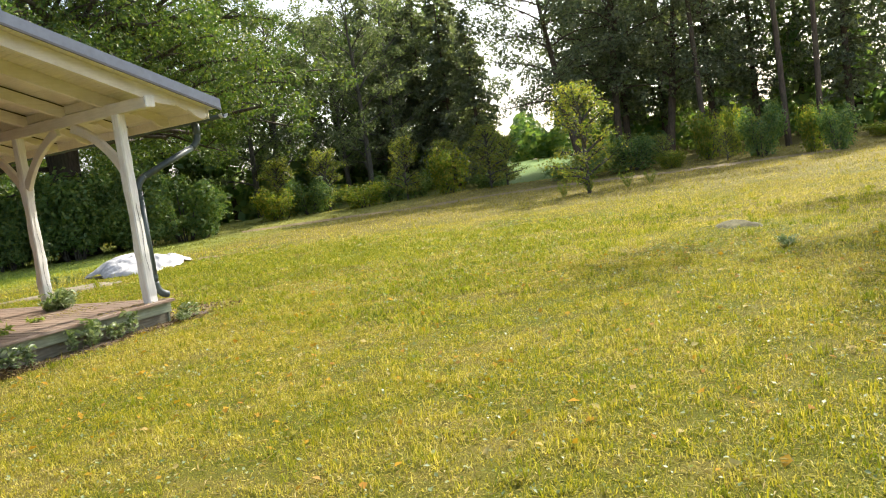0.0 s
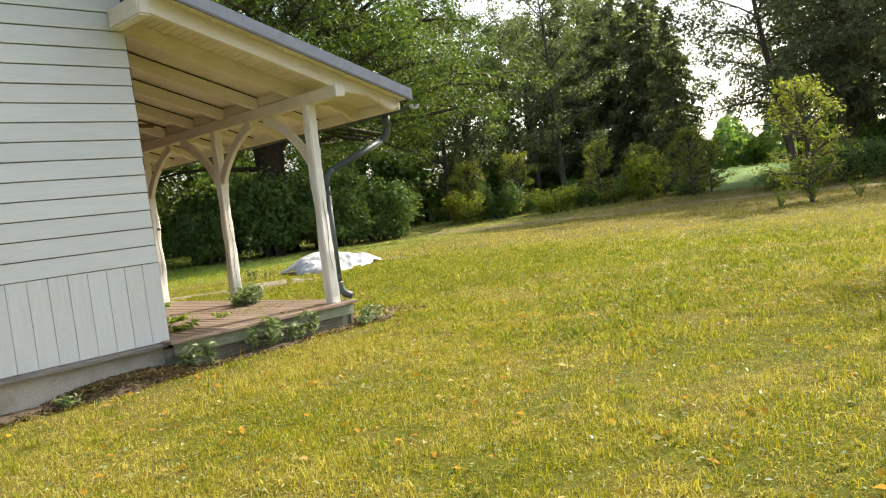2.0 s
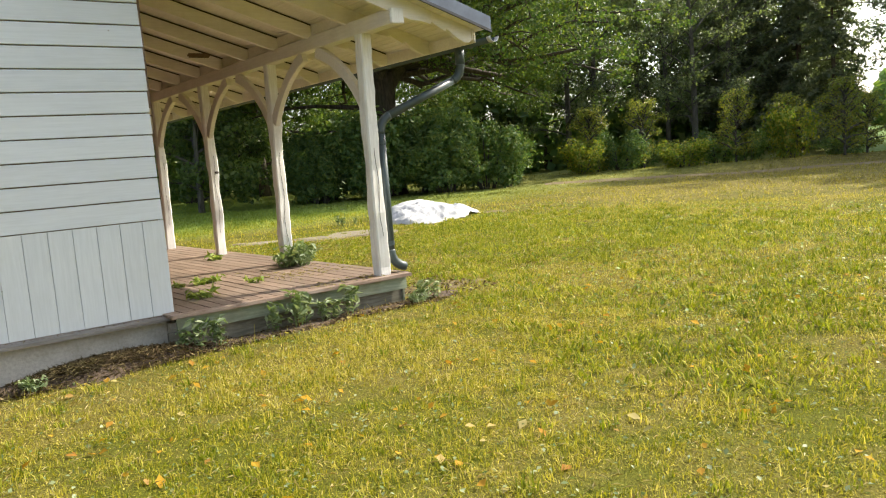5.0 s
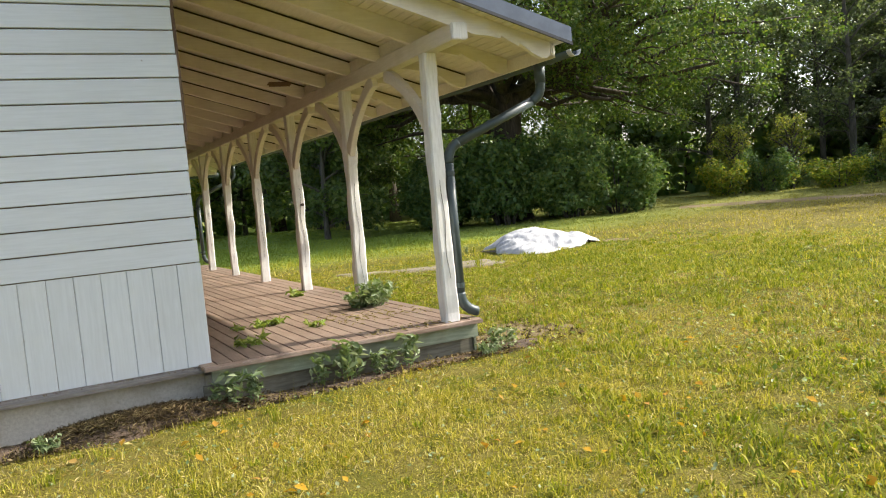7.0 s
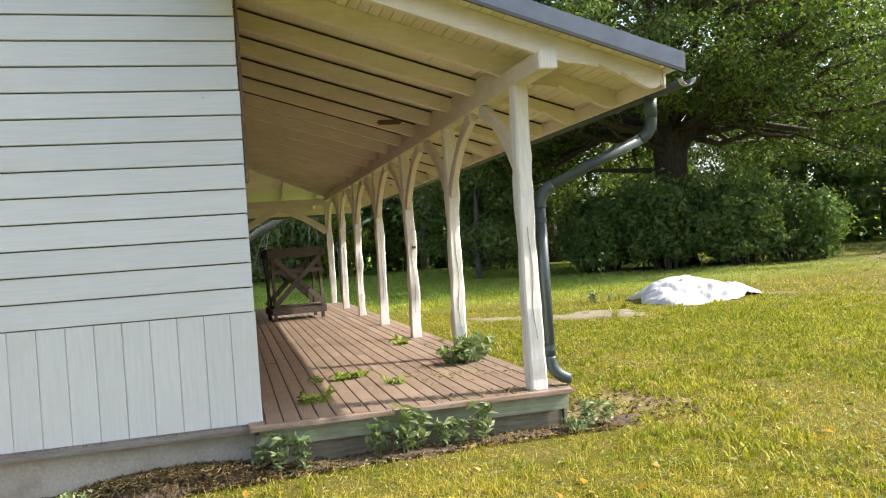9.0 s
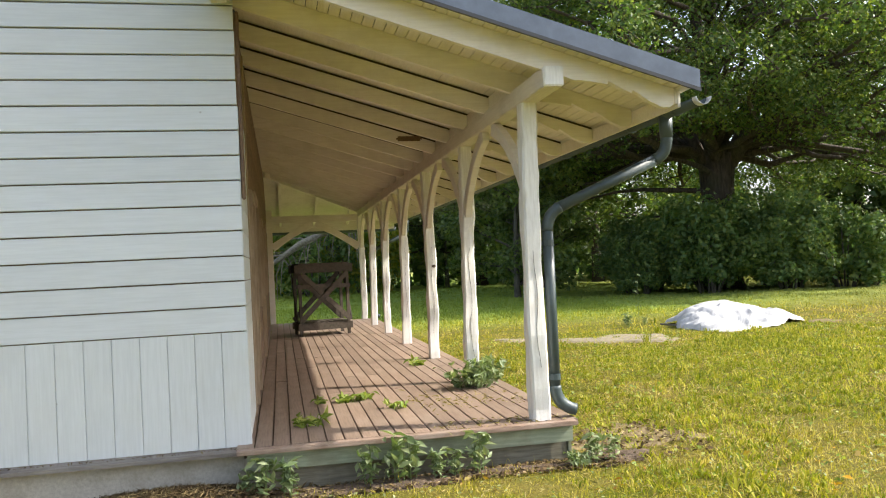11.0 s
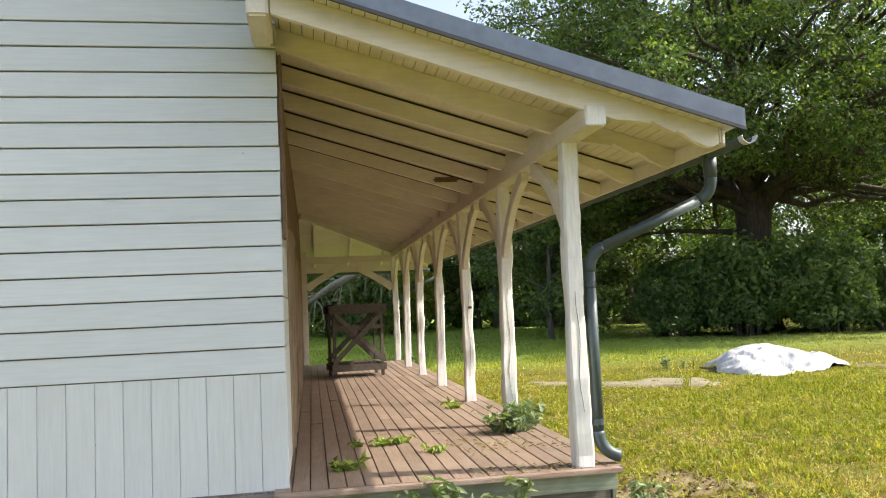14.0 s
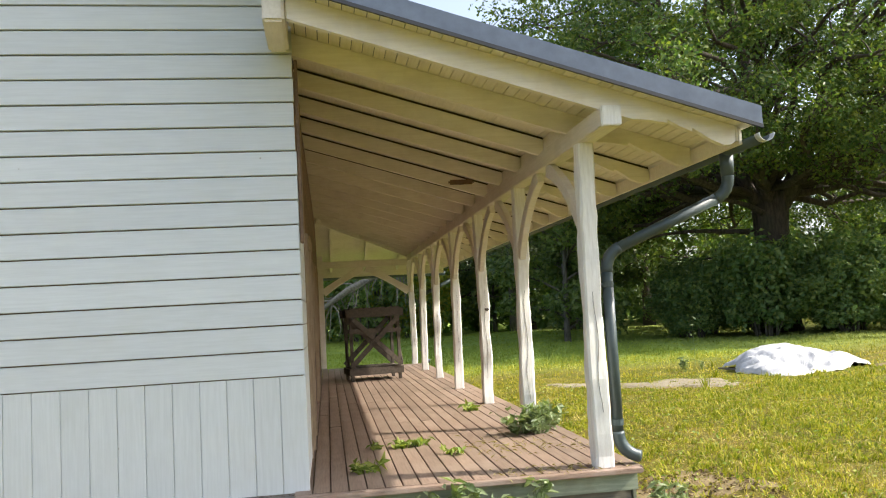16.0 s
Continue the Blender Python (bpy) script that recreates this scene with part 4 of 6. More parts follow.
def broadleaf(name, seed, H, R, base, tr, leafm, barkm, n, size, label, limbs=16, clump=0.26, rise=0.55, lean=(0, 0), subs=4):
    """A tree: tapered trunk with curved limbs and a crown of leaf clumps on the limbs."""
    r = np.random.default_rng(seed)
    e = empty(name)
    bm = bmesh.new()
    top = 0.82 * H
    pts, rad = [], []
    ph = r.uniform(0, 6.28, 2)
    for i in range(11):
        t = i / 10
        pts.append((lean[0] * t * H + 0.035 * H * t * math.sin(3 * t + ph[0]) * 0.6, lean[1] * t * H + 0.03 * H * t * math.sin(2.4 * t + ph[1]) * 0.6, t * top - 0.15))
        rad.append(tr * (1.25 if i == 0 else 1.0) * (1 - 0.9 * t) + 0.02)
    tube(bm, pts, rad, 12)
    cs, cr = [], []
    spots = np.linspace(base / top, 0.97, limbs)
    for j, t in enumerate(spots):
        i = min(int(t * 10), 9)
        f = t * 10 - i
        p = Vector(pts[i]).lerp(Vector(pts[i + 1]), f)
        az = j * 2.4 + r.uniform(-0.5, 0.5)
        u = (t - base / top) / (1 - base / top)
        reach = R * (0.55 + 0.45 * math.sin(math.pi * min(1, 0.25 + 0.75 * u))) * r.uniform(0.75, 1.1) * (1 - 0.45 * max(0, u - 0.6) / 0.4)
        el = rise * (0.35 + 0.9 * u) + r.uniform(-0.15, 0.2)
        d = Vector((math.cos(az), math.sin(az), el))
        lp, lr = [], []
        r0 = max(0.05, tr * (1 - 0.85 * t) * 0.36)
        for s in range(6):
            q = s / 5
            sag = -0.12 * reach * q * q if u < 0.4 else 0
            lp.append(p + d * reach * q * 0.92 + Vector((0.05 * reach * math.sin(4 * q + j), 0.05 * reach * math.cos(3 * q + j), sag + 0.03 * reach * math.sin(5 * q))))
            lr.append(r0 * (1 - 0.85 * q) + 0.012)
        tube(bm, lp, lr, 6)
        for s in (2, 3, 4, 5):
            cs.append(lp[s] + Vector(r.normal(0, 0.06 * R, 3)))
            cr.append(R * clump * r.uniform(0.6, 1.1))
        for k in range(subs):
            s = int(r.integers(1, 5))
            a2 = az + r.uniform(-1.2, 1.2)
            l2 = reach * r.uniform(0.3, 0.55)
            b0 = lp[s]
            b1 = b0 + Vector((math.cos(a2), math.sin(a2), r.uniform(0.0, 0.7))) * l2
            tube(bm, [b0, b0.lerp(b1, 0.5) + Vector((0, 0, 0.06 * l2)), b1], [lr[s] * 0.6, lr[s] * 0.4, 0.01], 5)
            cs.append(b1)
            cr.append(R * clump * r.uniform(0.5, 1.0))
    part("trunk", bm, barkm, e, "rough bark trunk with spreading limbs", smooth=True)
    p, out = clump_points(r, np.array([tuple(c) for c in cs]), np.array(cr), n)
    crown = new("crown", leaves_mesh("crown", p, out, size, leafm, r=r))
    crown.parent = e
    return tagged(e, label, "tree", group="trees round the lawn")


def spruce(name, seed, H, R, base, tr, n, size, label, leafm=None):
    """A conifer: straight trunk, whorls of drooping boughs hung with needle sprays."""
    r = np.random.default_rng(seed)
    e = empty(name)
    bm = bmesh.new()
    tube(bm, [(0.02 * math.sin(i), 0.02 * math.cos(i), H * i / 8 - 0.15) for i in range(9)], [tr * (1 - i / 8.3) + 0.01 for i in range(9)], 10)
    P, O2 = [], []
    z = base
    boughs = []
    while z < H * 0.985:
        t = (z - base) / (H - base)
        for k in range(6):
            if r.uniform() < 0.18:
                continue
            az = r.uniform(0, 6.28)
            ln = (R * (1 - t) ** 0.8 + 0.25) * r.uniform(0.65, 1.15) * min(1, 0.6 + 2.5 * t)
            boughs.append((z, az, ln))
        z += 0.42 * (1 - 0.4 * t)
    total = sum(b[2] for b in boughs)
    for z, az, ln in boughs:
        d = Vector((math.cos(az), math.sin(az), 0))
        lp = [Vector((0, 0, z)) + d * ln * q + Vector((0, 0, 0.10 * ln * q - 0.42 * ln * q * q + 0.10 * ln * q ** 4)) for q in (0, 0.35, 0.7, 1.0)]
        tube(bm, lp, [0.035, 0.025, 0.015, 0.006], 4, cap=False)
        m = max(6, int(n * ln / total))
        q = r.uniform(0.12, 1.0, m) ** 0.8
        w = 0.24 * ln * (1 - 0.6 * q) + 0.08
        side = r.normal(0, 0.55, m) * w
        x = ln * q
        zz = z + 0.10 * ln * q - 0.42 * ln * q * q + 0.10 * ln * q ** 4 - np.abs(r.normal(0, 0.22, m)) * (0.3 + 0.15 * ln)
        P.append(np.stack([d.x * x - d.y * side, d.y * x + d.x * side, zz], 1))
        O2.append(np.tile([d.x * 0.4, d.y * 0.4, 0.9], (m, 1)))
    part("trunk", bm, BARK_P, e, "straight dark conifer trunk", smooth=True)
    crown = new("crown", leaves_mesh("crown", np.concatenate(P), np.concatenate(O2), size, LEAF_SP if leafm is None else leafm, 0.42, 1.2, r))
    crown.parent = e
    return tagged(e, label, "tree", group="trees round the lawn")


def shrub(name, seed, H, R, n, size, leafm, label, stems=9):
    r = np.random.default_rng(seed)
    e = empty(name)
    cs, cr = [], []
    for k in range(stems):
        az, f = r.uniform(0, 6.28), r.uniform(0.2, 0.85)
        tip = Vector((math.cos(az) * R * f, math.sin(az) * R * f, H * (1 - 0.55 * f * f) * r.uniform(0.8, 1.0)))
        b = Vector((math.cos(az), math.sin(az), 0)) * 0.12 * R
        mid = b.lerp(tip, 0.5) + Vector((0, 0, 0.12 * H))
        bm = bmesh.new()
        tube(bm, [b - Vector((0, 0, 0.1)), mid, tip], [0.03 * H / 3 + 0.008, 0.02 * H / 3 + 0.005, 0.004], 5)
        part("stem", bm, BARK_G, e, smooth=True)
        for q in (0.25, 0.5, 0.75, 0.95):
            c = b.lerp(mid, q * 2) if q < 0.5 else mid.lerp(tip, q * 2 - 1)
            cs.append(c + Vector((math.cos(az) * 0.12 * R, math.sin(az) * 0.12 * R, 0)))
            cr.append(r.uniform(0.2, 0.34) * R)
    cs = np.array([tuple(c) for c in cs])
    p, out = clump_points(r, cs, np.array(cr), n, 0.9)
    p[:, 2] = np.abs(p[:, 2] - 0.05) + 0.05
    fol = new("foliage", leaves_mesh("foliage", p, out, size, leafm, r=r))
    fol.parent = e
    return tagged(e, label, "shrub", group="shrubs round the lawn")


def plant(ob, x, y, turn=0.0, s=1.0, sz=None):
    ob.location = (x, y, gz(x, y) - 0.03)
    ob.rotation_euler = (0, 0, turn)
    ob.scale = (s, s, s if sz is None else sz)
    return ob


def again(ob, x, y, turn, s, sz=None, label=""):
    c = copy_thing(ob, pose(x, y, gz(x, y) - 0.03, 0, 0, math.degrees(turn)))
    c.scale = (s, s, s if sz is None else sz)
    if label:
        c["label"] = label
    return c


tr_ = random.Random(5)

def old_oak(seed, R, top, n, size, label):
    """A wide old oak: short thick trunk, heavy forked stems, crooked limbs reaching a broad ragged crown."""
    r = np.random.default_rng(seed)
    e = empty("oak_tree")
    bm = bmesh.new()
    tube(bm, [(0, 0, -0.2), (0.02, 0, 0.35), (0.05, 0.02, 1.4), (0.02, 0.06, 2.8), (0, 0.05, 4.6), (0, 0, 6.0)], [1.12, 0.86, 0.72, 0.68, 0.72, 0.80], 14)
    stems = []
    for az, lean, h, r0 in ((128, 0.10, 15.5, 0.50), (-36, 0.42, 14.5, 0.46), (60, 0.30, 13.5, 0.40), (-120, 0.34, 13.0, 0.38), (178, 0.46, 11.5, 0.34)):
        a = radians(az)
        ph = r.uniform(0, 6.28, 2)
        pts, rad = [], []
        for k in range(10):
            q = k / 9
            out = lean * h * (0.55 * q + 0.45 * math.sqrt(q)) * 0.8
            pts.append(Vector((math.cos(a) * out + 0.40 * q * math.sin(6 * q + ph[0]), math.sin(a) * out + 0.40 * q * math.sin(5 * q + ph[1]), 5.0 + (h - 0.6) * q * (0.8 + 0.2 * q))))
            rad.append(r0 * (1 - 0.86 * q ** 0.8) + 0.02)
        tube(bm, pts, rad, 9)
        stems.append((pts, rad))
    cs, cr = [], []
    tips = 200
    for k in range(tips):
        f = (k + 0.5) / tips
        cz = 1 - 1.62 * f
        az = k * 2.39996 + r.uniform(-0.25, 0.25)
        sh = r.uniform(0.78, 1.0) if k % 4 else r.uniform(0.35, 0.65)
        rr = R * sh * math.sqrt(max(0.0, 1 - abs(cz) ** 2.6)) * (1 + 0.10 * math.sin(3 * az + 3.2) + 0.06 * math.sin(7 * az))
        under = 3.9 + 2.2 * max(0.0, math.cos(az - 4.15)) ** 2 + 1.8 * (1 - min(1, rr / R)) + r.uniform(0, 0.8)
        tz = max(under, 10.5 + (top - 10.5) * sh * cz)
        tip = Vector((rr * math.cos(az), rr * math.sin(az), tz))
        best = None
        for pts, rad in stems:
            for m in range(1, 10):
                p = pts[m]
                dh = math.hypot(tip.x - p.x, tip.y - p.y)
                if p.z < tip.z + 0.6 and rad[m] > 0.03:
                    cost = (tip - p).length + abs((tip.z - p.z) - 0.35 * dh)
                    if best is None or cost < best[0]:
                        best = (cost, p, rad[m])
        if best is None:
            best = (0, stems[k % 5][0][1], 0.3)
        b, rb0 = best[1], min(0.24, best[2] * 0.55)
        ln = (tip - b).length
        ph = r.uniform(0, 6.28, 3)
        lp, lr = [], []
        for m in range(8):
            q = m / 7
            w = 0.055 * ln * math.sin(math.pi * q)
            lp.append(b.lerp(tip, q) + Vector((w * math.sin(7 * q + ph[0]), w * math.sin(6 * q + ph[1]), w * math.sin(8 * q + ph[2]) + 0.10 * ln * math.sin(math.pi * q) * (1 if tz > 8 else 0.35))))
            lr.append(rb0 * (1 - 0.88 * q) + 0.012)
        tube(bm, lp, lr, 6)
        for m in range(4, 8):
            for _ in range(2):
                d = Vector(r.normal(0, 1, 3))
                d.z = 0.55 * d.z + 0.15
                l2 = r.uniform(0.7, 2.0)
                b1 = lp[m] + d.normalized() * l2
                if b1.z < under - 0.4:
                    b1.z = under - 0.4
                tube(bm, [lp[m], lp[m].lerp(b1, 0.5) + Vector((0, 0, 0.08 * l2)), b1], [lr[m] * 0.6 + 0.004, lr[m] * 0.4 + 0.003, 0.006], 4, cap=False)
                cs.append(b1)
                cr.append(r.uniform(0.55, 1.15))
        cs.append(tip)
        cr.append(r.uniform(0.6, 1.2))
    for az, z0, ln, up, r0 in ((-28, 5.9, 5.2, 0.06, 0.20), (150, 4.4, 6.5, 0.02, 0.15), (140, 3.6, 5.0, -0.02, 0.09), (-150, 4.9, 5.0, 0.25, 0.17)):
        a = radians(az)
        tube(bm, [(math.cos(a) * ln * q, math.sin(a) * ln * q, z0 + up * ln * q + 0.35 * math.sin(5 * q + az) * q) for q in (0, 0.15, 0.3, 0.5, 0.7, 0.85, 1.0)], [r0 * (1 - 0.85 * q) for q in (0, 0.15, 0.3, 0.5, 0.7, 0.85, 1.0)], 8)
    part("trunk", bm, BARK, e, "thick furrowed oak trunk with heavy forked limbs", smooth=True)
    p, out = clump_points(r, np.array([tuple(c) for c in cs]), np.array(cr), n, 0.7)
    crown = new("crown", leaves_mesh("crown", p, out, size, LEAF_OAK, r=r))
    crown.parent = e
    return tagged(e, label, "tree", group="trees round the lawn")


# the old oak
oak = plant(old_oak(21, 12.2, 22.0, 240000, 0.165, "old oak with thick forked trunk and wide green crown"), 24.9, 35.4)
dark = plant(broadleaf("dark_broadleaf_tree", 45, 18, 6.5, 2.2, 0.34, LEAF_DK, BARK, 8500, 0.37, "dark green broadleaf tree at the edge of the wood", 20, 0.25, 0.55), 18.5, 45.0, 0.0)
for x, y, s in ((45, 51, 0.95), (52, 51, 0.95), (51, 44.5, 0.85), (12.5, 56, 1.0), (3.0, 58, 1.1), (26.0, 52, 1.0), (-3, 52, 1.0), (33, 58, 1.0), (7, 60, 1.1), (20, 59, 1.1), (42, 50, 0.7)):
    again(dark, x, y, tr_.uniform(0, 6.28), s)
low = plant(broadleaf("low_dark_tree", 51, 9.5, 3.1, 0.7, 0.12, LEAF_DK, BARK_G, 13000, 0.22, "dense low dark tree with several stems", 18, 0.28, 0.8), 15.9, 37.0, 0.0)
for x, y, s in ((17.0, 57.0, 1.1), (18.6, 41.5, 0.8), (2.0, 52, 1.0)):
    again(low, x, y, tr_.uniform(0, 6.28), s)

# airy birches, through which the sky shows
birch = plant(broadleaf("birch_tree", 61, 20, 4.3, 3.0, 0.24, LEAF_BI, BARK_G, 8500, 0.21, "tall airy grey-green birch against the bright sky", 22, 0.17, 1.0, subs=5), *polar(34.3, 52), 0.6, 0.85)
for az, d, s in ((40.6, 58, 0.85), (37.8, 60, 0.85), (36.0, 58, 0.8), (32.2, 57, 0.85), (42.5, 58, 0.9)):
    again(birch, *polar(az, d), tr_.uniform(0, 6.28), s)
for x, y, s in ((17.0, 51.5, 1.0), (20.5, 49.5, 1.0)):
    again(birch, x, y, tr_.uniform(0, 6.28), s)
hang = plant(broadleaf("leaning_birch_tree", 67, 21, 6.0, 4.5, 0.26, LEAF_SP, BARK_P, 22000, 0.21, "dark leaning birch with hanging boughs", 30, 0.17, 0.6, lean=(0.03, 0.10)), *polar(18.9, 52), 0.3)
again(hang, *polar(16.2, 55), 2.2, 1.0)
again(hang, *polar(12.9, 56), 4.0, 1.05)

# conifers
sp_a = plant(spruce("spruce_tree", 71, 15.5, 3.3, 0.9, 0.22, 12000, 0.34, "dark pointed spruce at the edge of the wood"), *polar(26.1, 55), 0.0, 0.80)
for az, d, s in ((28.0, 58, 1.0), (29.8, 61, 1.1), (31.6, 60, 1.05), (27.0, 62, 0.95), (33.4, 63, 1.0)):
    again(sp_a, *polar(az, d), tr_.uniform(0, 6.28), s)
sp_b = plant(spruce("tall_spruce_tree", 73, 23, 3.6, 3.0, 0.27, 8800, 0.37, "tall dark spruce with a bare lower trunk"), *polar(15.6, 58), 0.0)
for az, d, s in ((13.0, 61, 1.0), (9.8, 57, 0.95), (7.0, 60, 0.95), (1.4, 57, 0.95), (-2.5, 60, 1.0), (18.6, 63, 1.0), (4.2, 64, 1.0)):
    again(sp_b, *polar(az, d), tr_.uniform(0, 6.28), s)
pine = empty("bare_pine_tree")
bm = bmesh.new()
tube(bm, [(0.10 * math.sin(i * 0.8), 0.06 * i, 3.0 * i - 0.2) for i in range(8)], [0.20 - 0.018 * i for i in range(8)], 10)
part("trunk", bm, BARK_P, pine, "bare straight pine trunk", smooth=True)
r0 = np.random.default_rng(9)
pc = np.array([(r0.normal(0, 1.6), r0.normal(0, 1.6), r0.uniform(13, 22)) for _ in range(26)])
p, out = clump_points(r0, pc, r0.uniform(0.8, 1.5, 26), 4800, 0.6)
pcrown = new("crown", leaves_mesh("crown", p, out, 0.32, LEAF_SP, 0.4, 0.3, r0))
pcrown.parent = pine
tagged(pine, "tall pine with bare trunk and high dark crown", "tree", group="trees round the lawn")
plant(pine, *polar(10.4, 52))
for az, d, s in ((5.2, 52, 1.0), (3.2, 52.5, 0.95)):
    again(pine, *polar(az, d), tr_.uniform(0, 6.28), s)

for az, d, s in ((1.0, 65, 1.0), (13.0, 70, 1.1), (36.2, 69, 1.0), (33.2, 72, 0.95), (30.0, 70, 1.0)):
    again(dark, *polar(az, d), tr_.uniform(0, 6.28), s)
# tall pines whose high crowns shade the lawn beside the walk
for x, y, s in ((33.0, -3.8, 1.0), (38.0, -5.6, 1.05), (29.5, -5.4, 0.95)):
    again(pine, x, y, tr_.uniform(0, 6.28), s)

# big shrubs beyond the porch
bush = plant(shrub("large_shrub", 81, 3.9, 2.7, 9500, 0.21, LEAF_SH, "large dense green shrub at the lawn edge", 14), 22.6, 32.6, 0.0)
for x, y, s, sz in ((25.2, 31.2, 0.8, 0.72), (26.0, 32.0, 0.95, 0.98), (20.6, 34.4, 0.7, 0.62), (23.6, 34.2, 1.0, 0.85), (26.4, 34.0, 1.05, 1.1), (22.0, 36.4, 1.0, 0.85)):
    again(bush, x, y, tr_.uniform(0, 6.28), s, sz)
lit = plant(shrub("sunlit_shrub", 82, 3.4, 2.2, 7500, 0.20, LEAF_SH, "sunlit green shrub at the lawn edge", 14), 27.5, 30.9, 0.0)
again(lit, 28.9, 31.0, 1.2, 0.6, 0.6)
again(lit, 20.6, 35.6, 2.2, 0.6, 0.85)
yel = plant(shrub("yellowing_shrub", 83, 1.7, 1.7, 3600, 0.13, LEAF_YL, "yellow-green shrub under the trees", 13), *polar(41.5, 45), 0.0)
grn = plant(shrub("green_shrub", 84, 2.1, 1.8, 3800, 0.135, LEAF_SH, "green shrub under the trees", 13), *polar(39.0, 46), 0.0)
az = -3.0
while az < 44:
    if not 20.0 < az < 23.6:
        k = again(yel if tr_.random() < (0.75 if az < 17 else 0.35) else grn, *polar(az, tr_.uniform(43.0, 50.0) - (2.5 if az < 15 else 0)), tr_.uniform(0, 6.28), tr_.uniform(0.55, 1.15), tr_.uniform(0.35, 1.5))
    az += tr_.uniform(1.5, 3.4)
# the sapling that stands alone on the lawn
SX, SY = polar(18.4, 29.5)
sapling = plant(broadleaf("sapling", 91, 4.7, 1.3, 0.5, 0.05, LEAF_SAP, BARK_G, 4600, 0.10, "lone young yellow-green birch on the lawn", 22, 0.27, 1.1), SX, SY, 0.5)
sapling["category"] = "tree"
for az, d, s, sz in ((25.6, 45, 0.95, 0.9), (24.4, 46, 0.8, 0.7), (28.6, 47, 0.9, 0.8), (31.8, 46, 0.8, 0.9), (37.5, 47, 0.9, 0.9), (41.0, 46, 0.9, 0.85), (16.0, 44, 0.5, 0.5), (13.2, 43, 0.45, 0.45), (9.0, 43, 0.45, 0.42), (6.6, 43, 0.5, 0.5)):
    again(sapling, *polar(az, d), tr_.uniform(0, 6.28), s, sz, "young yellow-green sapling at the edge of the wood")

# the wood behind, dense and uncountable
r1 = np.random.default_rng(17)
n = 52000
azs = r1.uniform(-14, 118, n)
dd = r1.uniform(60, 84, n)
hmax = 10 + 5 * np.sin(azs * 0.9) + 3 * np.sin(azs * 2.3 + 1)
hmax = np.where(azs < 20.5, 5 + 3 * np.sin(azs * 1.7), hmax)
hmax = np.where((azs > 20.5) & (azs < 43.5), 4.0 + 1.5 * np.sin(azs * 2.0), hmax)
dd = np.where((azs > 18.5) & (azs < 24.5), r1.uniform(84, 96, n), dd)
hmax = np.where(azs > 50, hmax * 0.75, hmax)
zz = r1.uniform(0, 1, n) * np.clip(hmax, 2.5, None)
wx_, wy_ = 0.7 + dd * np.cos(np.radians(azs)), 1.3 + dd * np.sin(np.radians(azs))
P = np.stack([wx_, wy_, zz + ground_z(wx_, wy_) + 0.1], 1)
woods = new("far_woods", leaves_mesh("far_woods", P, np.tile([0.0, 0.0, 0.5], (n, 1)), 0.8, LEAF_SH, 0.7, 0, r1))
tagged(woods, "dark dense woodland far behind the lawn", "woods", kind="stuff")

# fallen dead tree beyond the far end of the porch
fallen = empty("fallen_tree", (8.0, 43.0, gz(8, 43)))
fallen.scale = (1.45, 1.45, 1.3)
bm = bmesh.new()
tube(bm, [(-3.6, 0.2, 0.5), (-2.6, 0, 1.15), (-1.7, 0.15, 1.65), (-0.9, 0.0, 2.25), (0.1, 0.1, 2.75), (1.2, 0.2, 3.5), (2.6, 0.3, 4.1)], [0.035, 0.06, 0.085, 0.12, 0.13, 0.15, 0.18], 8)
part("trunk", bm, DEADW, fallen, "bleached broken trunk", smooth=True)
rf = random.Random(3)
for i in range(46):
    t = rf.uniform(0.05, 1.0)
    b = Vector((-3.2, 0.1, 0.75)).lerp(Vector((1.2, 0.2, 3.4)), t)
    ln = rf.uniform(0.8, 2.3)
    if rf.random() < 0.55:
        a = rf.uniform(-2.1, -1.1)
    else:
        a = rf.uniform(3.2, 4.1)
    d = Vector((math.cos(a), rf.uniform(-0.5, 0.4), math.sin(a)))
    e2 = b + d * ln
    e2.z = max(e2.z, 0.05)
    mid = b.lerp(e2, 0.5) + Vector((rf.uniform(-0.15, 0.15), 0, rf.uniform(0.0, 0.18) * ln))
    r3 = rf.uniform(0.012, 0.04)
    bm = bmesh.new()
    tube(bm, [b, b.lerp(mid, 0.6) + Vector((0, 0, 0.05)), mid, e2], [r3, r3 * 0.85, r3 * 0.6, 0.006], 5)
    part("branch", bm, DEADW, fallen)
tagged(fallen, "fallen dead tree with bare bleached branches", "tree")
again(yel, 4.5, 47.5, 0.3, 1.9, 2.2)
again(grn, 7.6, 47.0, 1.3, 2.0, 2.2)
again(yel, 10.4, 47.5, 2.3, 1.9, 2.1)

